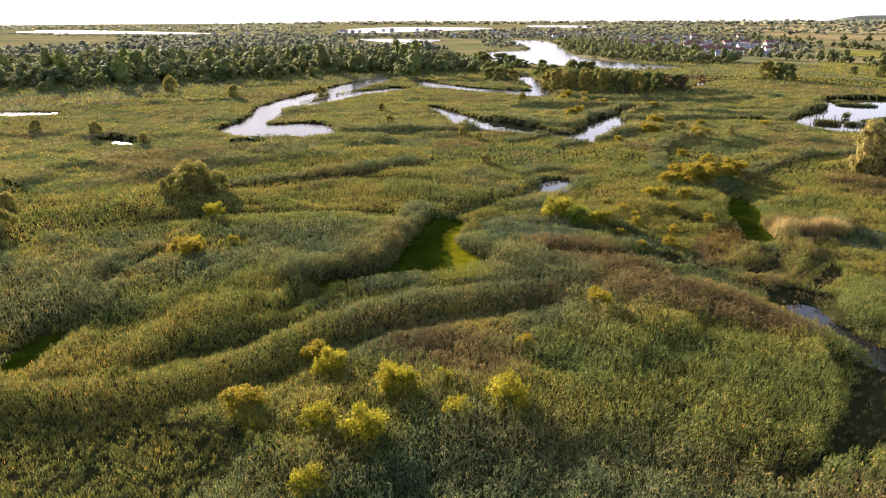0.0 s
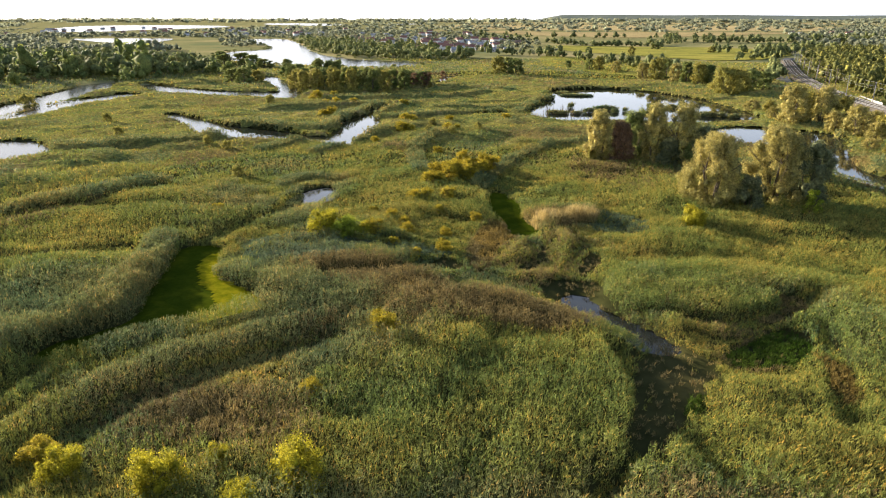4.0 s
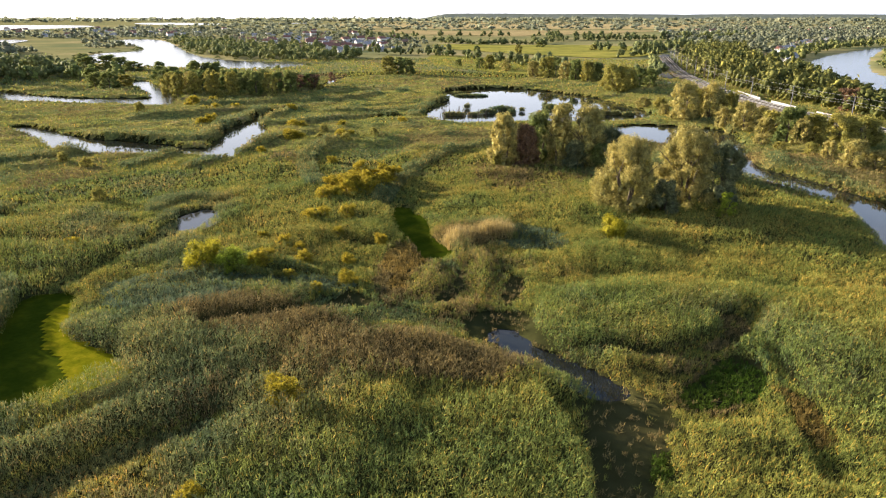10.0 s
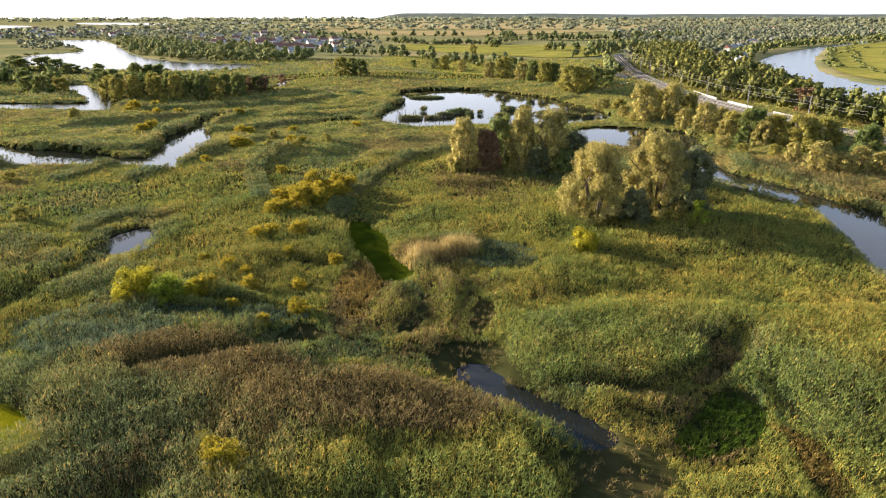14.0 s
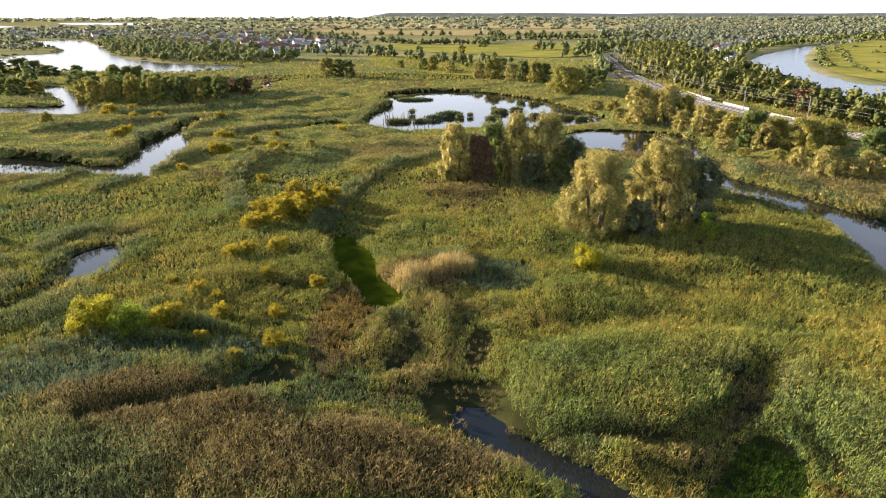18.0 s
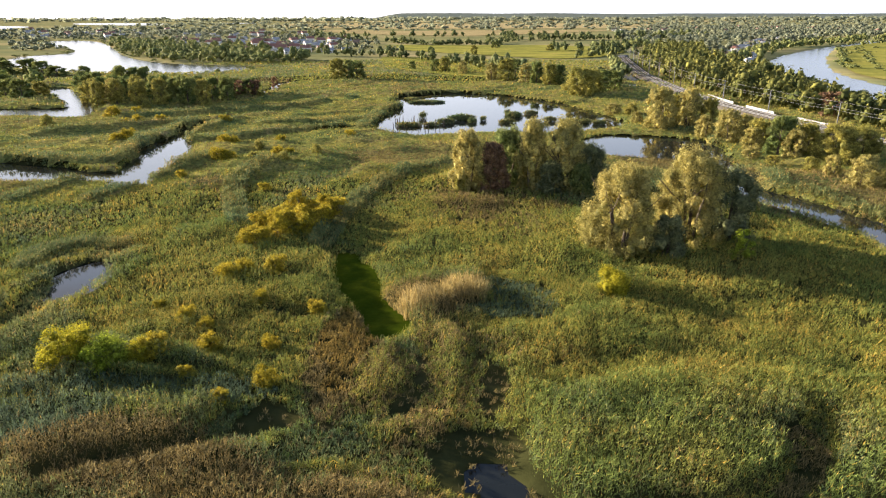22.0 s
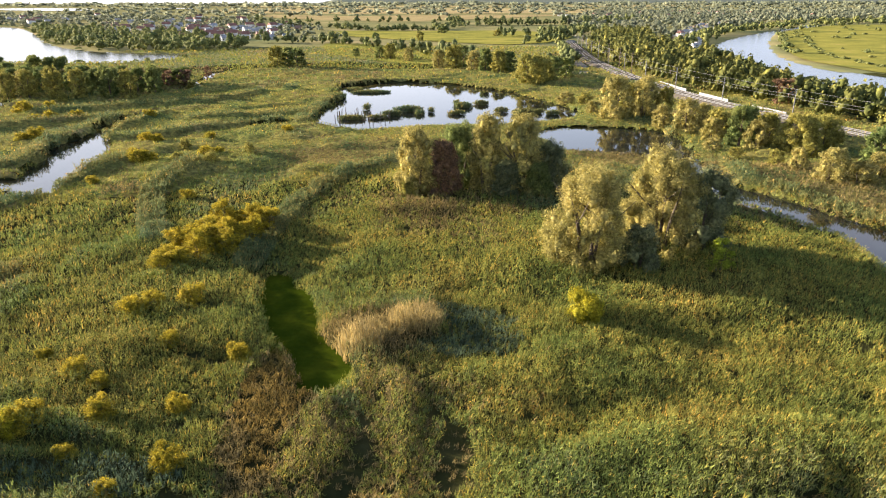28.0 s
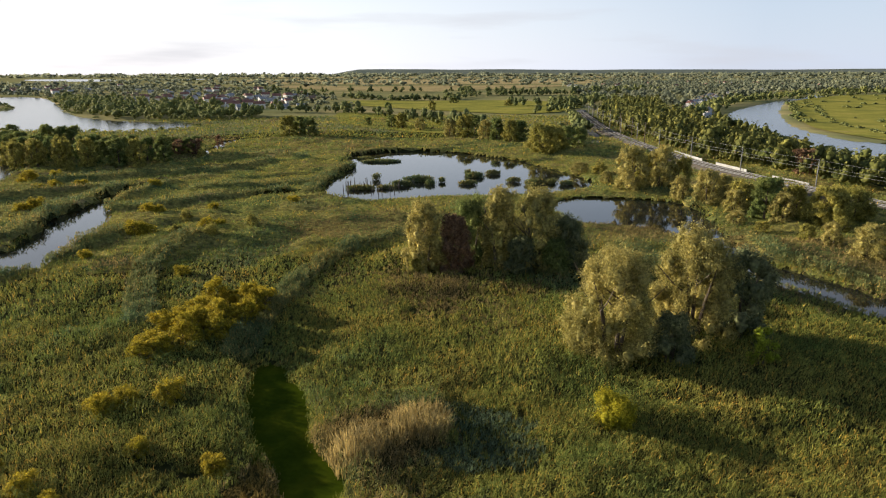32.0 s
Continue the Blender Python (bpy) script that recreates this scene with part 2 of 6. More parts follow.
ROOF_BROWN = plain_material("brown_roof", [(0.3, (0.16, 0.10, 0.075)), (0.7, (0.26, 0.17, 0.12))], 0.3, 0.75)
PANE = plain_material("window_glass", [(0.3, (0.04, 0.05, 0.06)), (0.7, (0.07, 0.08, 0.09))], 0.5, 0.08)
CONCRETE = plain_material("white_concrete", [(0.3, (0.24, 0.24, 0.23)), (0.7, (0.37, 0.37, 0.355))], 0.4, 0.85, 0.2)
BALLAST = plain_material("ballast", [(0.3, (0.075, 0.065, 0.055)), (0.7, (0.13, 0.115, 0.095))], 0.6, 0.95, 0.8)
ASPHALT = plain_material("asphalt", [(0.3, (0.07, 0.07, 0.07)), (0.7, (0.11, 0.105, 0.10))], 0.2, 0.9)
STEEL = plain_material("galvanised_steel", [(0.3, (0.13, 0.13, 0.135)), (0.7, (0.20, 0.20, 0.205))], 1.0, 0.6, 0.0, 0.3)
FIELD_GOLD = plain_material("stubble", [(0.3, (0.31, 0.25, 0.12)), (0.7, (0.42, 0.33, 0.17))], 0.012, 0.95)
FIELD_GREEN = plain_material("meadow_grass", [(0.25, (0.110, 0.125, 0.040)), (0.45, (0.20, 0.195, 0.046)), (0.6, (0.27, 0.245, 0.056)), (0.75, (0.30, 0.24, 0.085))], 0.035, 0.95, 0.8, 0.0, 0.5)
FIELD_SAND = plain_material("dry_meadow", [(0.3, (0.25, 0.20, 0.10)), (0.7, (0.36, 0.285, 0.14))], 0.02, 0.95)
# forest colour lightened towards blue-grey to imitate haze on the ridge
HILLM = plain_material("haze_forest", [(0.3, (0.12, 0.14, 0.12)), (0.7, (0.17, 0.185, 0.15))], 0.01, 0.95)


def water_material(name, rough, ripple):
    m, nt, b = mat_base(name, rough)
    b.inputs["Base Color"].default_value = (0.011, 0.013, 0.013, 1)
    b.inputs["Specular IOR Level"].default_value = 0.5
    b.inputs["IOR"].default_value = 1.33
    bp = nt.nodes.new("ShaderNodeBump")
    bp.inputs["Strength"].default_value, bp.inputs["Distance"].default_value = ripple, 0.03
    nt.links.new(noise_node(nt, 1.6, 3.0), bp.inputs["Height"])
    nt.links.new(bp.outputs["Normal"], b.inputs["Normal"])
    return m


WATER = water_material("marsh_water", 0.03, 0.08)
OPEN_WATER = water_material("rippled_water", 0.17, 0.2)
def weed_material(name, stops, scale, rough):
    m = plain_material(name, stops, scale, rough, 0.06)
    m.node_tree.nodes["Principled BSDF"].inputs["Specular IOR Level"].default_value = 0.0
    return m


DUCKWEED = weed_material("duckweed", [(0.3, (0.022, 0.036, 0.003)), (0.5, (0.034, 0.050, 0.004)), (0.72, (0.072, 0.080, 0.006))], 0.22, 1.0)
YELLOW_WEED = weed_material("yellow_duckweed", [(0.3, (0.070, 0.085, 0.004)), (0.5, (0.13, 0.13, 0.006)), (0.72, (0.20, 0.17, 0.010))], 0.7, 1.0)


# ---- the plan: fields over the ground ----
def vnoise(x, y, seed=0):
    """Smooth value noise, 0 to 1."""
    xi, yi = np.floor(x).astype(np.int64), np.floor(y).astype(np.int64)
    fx, fy = x - xi, y - yi
    fx, fy = fx * fx * (3 - 2 * fx), fy * fy * (3 - 2 * fy)

    def lattice(a, b):
        h = (a * 374761393 + b * 668265263 + seed * 974634777) & 0xFFFFFFFF
        h = ((h ^ (h >> 13)) * 1274126177) & 0xFFFFFFFF
        return ((h ^ (h >> 16)) & 0xFFFF) / 65535.0

    top = lattice(xi, yi) * (1 - fx) + lattice(xi + 1, yi) * fx
    low = lattice(xi, yi + 1) * (1 - fx) + lattice(xi + 1, yi + 1) * fx
    return top * (1 - fy) + low * fy


def fractal(x, y, size, seed=0, octaves=3):
    out, amp, total = 0, 1.0, 0.0
    for k in range(octaves):
        out = out + amp * vnoise(x / size * 2**k, y / size * 2**k, seed + k)
        total += amp
        amp *= 0.5
    return out / total


def rounded(pts, times=2, closed=True):
    p = np.array(pts, float)
    for _ in range(times):
        q = np.roll(p, -1, 0) if closed else p[1:]
        a = p if closed else p[:-1]
        new_p = np.empty((2 * len(a), p.shape[1]))
        new_p[0::2], new_p[1::2] = 0.75 * a + 0.25 * q, 0.25 * a + 0.75 * q
        p = new_p if closed else np.vstack([p[:1], new_p, p[-1:]])
    return p


def line_distance(x, y, p, width=None):
    """Distance from a polyline, less its half-width along it."""
    best = np.full(x.shape, 1e9)
    for k in range(len(p) - 1):
        (ax, ay), (bx, by) = p[k][:2], p[k + 1][:2]
        dx, dy = bx - ax, by - ay
        s = np.clip(((x - ax) * dx + (y - ay) * dy) / (dx * dx + dy * dy + 1e-9), 0, 1)
        d = np.hypot(x - ax - s * dx, y - ay - s * dy)
        if width is not None:
            d = d - (width[k] * (1 - s) + width[k + 1] * s)
        best = np.minimum(best, d)
    return best


def side_distance(x, y, p):
    """Distance from a polyline, positive to its right, and a share that fades out past its ends."""
    best, sign, along_it = np.full(x.shape, 1e9), np.ones(x.shape), np.zeros(x.shape)
    for k in range(len(p) - 1):
        (ax, ay), (bx, by) = p[k][:2], p[k + 1][:2]
        dx, dy = bx - ax, by - ay
        f = ((x - ax) * dx + (y - ay) * dy) / (dx * dx + dy * dy + 1e-9)
        s = np.clip(f, 0, 1)
        d = np.hypot(x - ax - s * dx, y - ay - s * dy)
        near = d < best
        best = np.where(near, d, best)
        sign = np.where(near, np.sign(dy * (x - ax) - dx * (y - ay)), sign)
        along_it = np.where(near, (k + s) / (len(p) - 1), along_it)
    return best * sign, smooth(0.0, 0.08, along_it) * (1 - smooth(0.92, 1.0, along_it))


def inside(x, y, p):
    r = np.zeros(x.shape, bool)
    q = np.roll(p, -1, 0)
    for (ax, ay), (bx, by) in zip(p, q):
        if ay != by:
            r ^= ((ay > y) != (by > y)) & (x < (bx - ax) * (y - ay) / (by - ay) + ax)
    return r


def near_box(x, y, p, pad):
    return (x > p[:, 0].min() - pad) & (x < p[:, 0].max() + pad) & (y > p[:, 1].min() - pad) & (y < p[:, 1].max() + pad)


PONDS = {
    "green_pond": [(-16.4, 93), (-13.5, 93), (-10.5, 88), (-8, 81.5), (-7.5, 77), (-4.6, 71), (-6.2, 66.8), (-9.2, 66.5), (-10.6, 71), (-13.2, 77), (-15.6, 85)],
    "lagoon": [(-56, 50), (-50, 53), (-47, 47.5), (-45.5, 44.4), (-40, 39.8), (-34.5, 37.2), (-31.6, 34.8), (-34.5, 32), (-37.4, 29.4), (-41, 25.4), (-43.5, 21.6), (-48, 16.2), (-49.6, 18), (-47, 24), (-45.6, 28), (-48.6, 36), (-51, 42)],
    "dark_pool": [(-64, -9), (-61.4, -6.5), (-57.5, -9.5), (-53, -14.5), (-56, -16), (-62.2, -12.5)],
    "black_pool": [(1.2, 47.2), (4.9, 47.2), (5.4, 43.4), (7.8, 41.0), (10.6, 38.2), (13.0, 36.4), (12.6, 34.2), (9.8, 33.6), (8.0, 36.0), (6.2, 38.2), (3.6, 40.0), (2.2, 43)],
    "small_pond": [(-51.5, 83), (-50.7, 89), (-47.0, 89.6), (-44.2, 83), (-45.6, 77), (-48.5, 75.5)],
    "creek_pool": [(-78, 170), (-79, 181), (-75, 185), (-66, 172), (-62, 157), (-61.5, 144), (-61.5, 131), (-68, 129), (-73, 148)],
    "west_pool": [(-168, 92), (-169, 102), (-158, 108), (-152, 119), (-139, 113), (-125, 104), (-129, 93), (-142, 84), (-155, 85)],
    "weed_pool": [(-144, 77), (-139, 84), (-131, 83), (-128, 78), (-134, 73)],
    "mid_lagoon": [(-224, 262), (-206, 257), (-190, 248), (-168, 240), (-150, 243), (-133, 244), (-126, 236), (-127, 221), (-140, 223), (-165, 228), (-190, 231), (-210, 243)],
    "lake": [(-520, 880), (-464, 900), (-340, 690), (-272, 563), (-210, 480), (-165, 458), (-132, 449), (-126, 405), (-160, 388), (-190, 396), (-235, 402), (-312, 470), (-352, 557), (-325, 590), (-372, 680), (-456, 766)],
    "big_pond": [(-25, 196), (-22, 236), (-17, 250), (-24, 262), (-23.4, 279), (-16.8, 286), (-2.6, 294), (14.3, 289), (37, 264), (45, 244), (51, 222), (54, 206), (28, 193), (12, 195), (-5, 190), (-16, 188)],
    "river": [(520, 880), (396, 735), (366, 697), (285, 594), (233, 517), (210, 470), (195, 420), (181, 379), (176, 353), (171, 325), (166, 290), (166, 240), (176, 120), (222, 120), (206, 240), (203, 290), (201, 322), (201, 340), (207, 372), (219, 410), (261, 500), (325, 614), (384, 705), (408, 735), (530, 855)],
    "channel_pond": [(33, 184), (44, 191), (64, 185), (67, 176), (63, 157), (57, 139), (51.5, 141), (52.5, 155), (43.6, 158.5), (32, 163)],
}
CHANNELS = {
    "creek": [(-69, 140, 4), (-78, 138, 4), (-91, 141, 8), (-104, 144, 8), (-118, 154, 4), (-141, 169, 3)],
    "creek_fork": [(-75, 181, 2.2), (-77.6, 200, 1.6), (-76, 217, 1.3), (-69, 226, 1)],
    "creek_east": [(-42, 198, .8), (-36, 199, 1.2), (-31, 201, .8)],
    "west_arm": [(-163, 97, 5), (-172, 115, 5), (-194, 137, 6), (-206, 166, 7), (-220, 209, 9), (-238, 254, 8)],
    "west_fork": [(-196, 144, 5), (-185, 147, 4.5), (-193, 170, 4.5), (-198, 193, 7), (-196.5, 217, 6)],
    "mid_channel": [(-179, 308, 5), (-152, 274, 5), (-131, 245, 6), (-128, 228, 6)],
    "east_channel": [(61, 160, 4.2), (57.5, 150, 3.8), (55.5, 138, 3.0), (55, 128.5, 3.2), (58, 122.5, 3.4), (61.5, 116, 3.3), (63, 110, 3.4), (65.5, 104.5, 3.6), (67, 98, 4.4), (66, 90, 5), (61, 78, 5), (62, 60, 6)],
    "meadow_brook": [(-82, 345, 1.6), (-86, 322, 2.2), (-80, 312, 1.6), (-84, 296, 1.8), (-78, 284, 1)],
    "west_bay": [(-275, 60, 6), (-257, 68, 8), (-246, 78, 5)],
    "west_puddle": [(-174, 62, 3), (-165, 61.5, 3)],
}
TRENCHES = [
    ([(-14.8, 94), (-15, 109), (-11.5, 131), (-5, 145), (2, 152)], 3.8, 2.2),
    ([(-49, 79), (-47.3, 70), (-50.7, 61), (-52, 53)], 1.6, 1.6),
    ([(-47.8, 89), (-48.3, 96), (-54, 95)], 1.8, 1.3),
    ([(-15, 51.6), (-17, 43.4), (-19.4, 36)], 1.6, 0.35), ([(0.7, 61.5), (1.3, 55.3), (1.6, 50.9), (2.2, 46)], 1.6, 1.8), ([(-17, 48), (-12.8, 47.2), (-9.2, 48.5), (-5.8, 46.9), (-2, 46)], 1.8, 1.6), ([(-17.8, 50.8), (-15.8, 51.4), (-13.7, 51.2)], 1.7, 2.2), ([(-3, 62), (-2, 57), (-4, 55), (-6.6, 53)], 1.7, 2.0),
    ([(1.8, 44.6), (-3, 46), (-6, 46.4)], 1.3, 1.3),
    ([(-5.5, 67), (-3.9, 58.6), (-1.7, 55.2), (1.7, 49.2), (3, 45)], 1.8, 0.5),
    ([(7, 42.5), (12, 42), (18.4, 40.5), (26.5, 46), (30.2, 53)], 1.5, 1.5),
    ([(28.6, 43.6), (27.5, 36), (26.5, 31), (25.5, 23)], 1.2, 1.2),
    ([(-59.4, -11), (-62, -4.6), (-72.3, 4.7), (-76, 12.7), (-88, 17)], 2.2, 1.5),
    ([(-50.4, -15), (-40, -6.8), (-37, 1.8), (-35.7, 11.8), (-27, 21)], 1.6, 0.9),
    ([(-46, -6.8), (-43.6, -0.8), (-41, 6), (-39, 12)], 1.8, 1.2),
    ([(10.5, 33), (10.4, 28), (12, 21), (15, 14)], 2.0, 1.5),
    ([(14, 31), (16, 27), (15, 22)], 1.5, 1.2),
    ([(-114, 182), (-101, 187), (-88, 193), (-82, 196)], 5.0, 1.5), ([(-70, 174), (-62, 174.8), (-53, 180), (-45, 190), (-33, 197)], 2.0, 1.5),
    ([(-75.5, 126.5), (-70, 128.5), (-68, 134)], 2.0, 1.7), ([(-63, 114), (-60.6, 121), (-59.5, 130), (-57.5, 141), (-54, 151), (-50, 158.6)], 3.2, 1.4), ([(-60, 109), (-57, 112.5), (-54.5, 119), (-52.7, 124.5)], 2.5, 1.3), ([(-76, 106), (-70.8, 110), (-69.4, 114)], 2.5, 1.4),
    ([(-99.6, 40), (-90, 60), (-83, 68), (-80, 82.6), (-76, 95)], 2.2, 1.2), ([(-127, 103), (-118, 108), (-110, 115), (-102.5, 124), (-96.5, 133)], 2.8, 1.5), ([(-156, 57), (-146, 69), (-150, 80)], 3.0, 1.2),
    ([(57, 154), (52, 140), (51, 128), (54, 119), (57.5, 112), (59, 106), (61, 99), (61, 90)], 5.5, 1.7), ([(62, 145), (60, 132), (63, 127), (66.5, 120), (68.5, 113), (71.5, 108), (73, 100)], 3.0, 1.0), ([(-30, 120), (-38, 134), (-36, 150)], 3.0, 1.0), ([(-40, 104), (-44, 114), (-42, 126)], 2.6, 1.0), ([(-26, 140), (-20, 156), (-22, 172)], 3.0, 1.0), ([(-100, 214), (-84, 222), (-62, 236), (-46, 254)], 3.5, 1.3), ([(-110, 232), (-92, 238), (-78, 248), (-66, 262)], 4.0, 1.4), ([(-20, 300), (10, 306), (34, 300)], 4.0, 1.2), ([(-60, 300), (-44, 316), (-38, 336)], 4.0, 1.2), ([(-30, 262), (-44, 280), (-50, 300)], 3.5, 1.2),
    ([(-46, 126), (-60, 128), (-72, 122), (-88, 112)], 1.6, 1.3), ([(-95, 128), (-118, 122), (-140, 128)], 2.2, 1.3), ([(-58, 96), (-72, 88), (-92, 84)], 1.5, 1.2),
    ([(-60, 68), (-80, 66), (-96, 58), (-120, 56)], 1.6, 1.2), ([(-62, 46), (-78, 36), (-90, 22)], 1.6, 1.2), ([(-120, 92), (-98, 100), (-78, 108)], 1.6, 1.1),
    ([(-150, 128), (-118, 168), (-100, 176)], 2.2, 1.3), ([(-30, 186), (-12, 188), (10, 192)], 2.0, 1.2), ([(-60, 232), (-40, 238), (-28, 236)], 2.5, 1.3), ([(-40, 262), (-60, 270), (-76, 262)], 2.5, 1.3),
]
# x, y, radius, change of height: hollows and humps of the reed bed
SWELLS = [(-85, 131, 11, -0.8), (-60, 138, 6, -0.6), (-106, 134, 11, -0.8), (-150, 72, 22, -0.7), (-185, 125, 26, -0.6), (-150, 192, 32, -0.7), (-36, 20, 6, -0.3), (-2, 56.5, 1.4, -1.3), (1.4, 50.5, 1.3, -1.3), (-5, 60.5, 1.0, -0.9), (3.5, 56, 1.0, -1.1), (-4.5, 52.5, 1.1, -0.9), (15, 186, 26, -0.7), (48, 160, 14, -0.6), (-6.3, 57.6, 2.2, 1.0), (-1, 76, 4.5, 1.0), (3, 77, 3, 0.8), (7.5, 74, 4.2, -1.2), (-56, -3, 4, -1.0), (-66, 192, 7, -1.0), (-83.6, 15, 5, -1.2), (21, 27, 4, 0.2), (23, 37, 4.5, -1.6), (12.5, 31.5, 2.5, -1.5),
          (19, 35, 3, -1.1), (18, 31.5, 3.5, -1.2), (22, 33, 4, -1.0), (11.8, 29.5, 3.0, -1.6), (-38, 33.5, 1.8, 0.6), (33, 38, 6, 0.7), (-30, -2, 5, -0.5), (-66, -2, 5, 0.8), (-48, 4, 4, 0.6), (18, 46, 5, 0.6), (-110, 55, 12, -0.9), (-96, 48, 9, -0.9), (-58, 100, 6, -0.6)]
# tall reed belts along the banks: line, half-width, added height
BELTS = [
    ([(-104, 152), (-94, 151.5), (-84, 151.5), (-77.5, 151), (-77.5, 157), (-79.5, 170), (-81, 182), (-81, 194), (-79, 209)], 2.8, 1.7), ([(-116, 187), (-110, 192.5), (-104, 198), (-95, 202), (-88, 206), (-80, 208)], 2.4, 1.5),
    ([(-72, 178.5), (-62, 179.5), (-54.5, 185), (-46, 194.5), (-34, 202)], 2.2, 1.6), ([(-73.5, 184), (-72.5, 196), (-70.5, 207), (-68, 216)], 1.6, 1.1), ([(-80, 121), (-79, 127), (-77, 134), (-74.5, 139)], 2.4, 0.9),
    ([(-66, 121), (-63.5, 132), (-61, 142), (-57, 153)], 2.2, 1.0), ([(-56.5, 86), (-57.5, 91), (-55, 96.5), (-48, 95)], 1.7, 1.1), ([(-103, 43), (-93.5, 63), (-86.5, 71), (-83, 85)], 2.4, 0.9),
    ([(-130, 108), (-121, 113), (-113, 120), (-105.5, 128.5), (-99.5, 138)], 4.0, 1.6), ([(-104, 218), (-88, 226), (-66, 240), (-50, 258)], 2.6, 1.2), ([(-58, 204), (-42, 212), (-28, 214)], 2.4, 1.2), ([(-27, 200), (-27, 216), (-25, 236), (-21, 248)], 2.4, 1.0),
    ([(-52, 17), (-50, 23), (-48.6, 29), (-51.4, 37), (-54, 43), (-58, 51)], 2.6, 0.6), ([(-64, -2), (-75, 6), (-79, 14)], 2.2, 1.0),
    ([(-19, 95), (-19.2, 109), (-15.5, 131), (-9, 146), (-2, 154)], 1.9, 0.9), ([(-34, 106), (-40, 120), (-44, 136), (-42, 150)], 2.2, 0.8), ([(67, 176), (72, 190), (60, 196)], 2.5, 1.0), ([(66.5, 146), (62, 131), (64, 127), (67.6, 120), (69.4, 112), (72, 106), (74, 98), (72, 86)], 2.0, 0.9), ([(-40, 268), (-55, 276), (-74, 270)], 2.6, 1.2),
]
# crests of tall reed that fall away to their right: line, top, foot, width of the slope
RAMPS = [
    ([(-58, -22), (-51.9, -17), (-45.8, -12.8), (-41.2, -7.5), (-39.4, -1.5), (-39.4, 5), (-38, 13), (-34, 20.5), (-28, 27), (-21, 32)], 2.2, 0.5, 7.5),
    ([(4, 8), (6.4, 13), (7.6, 20), (7.4, 27), (4.6, 33.5), (0, 38)], 2.3, 0.45, 3.0),
    ([(-47, 8), (-47.5, 14), (-50, 16)], 2.6, 0.6, 4.0), ([(-18, 55), (-24, 57), (-31, 58), (-36, 58)], 2.0, 0.7, 3.5),
    ([(-13, 47), (-17, 46), (-23, 44), (-29, 41.5)], 2.2, 0.7, 4.0), ([(8, 33), (3, 37), (-4, 41), (-10, 42)], 2.1, 0.9, 5.0),
]
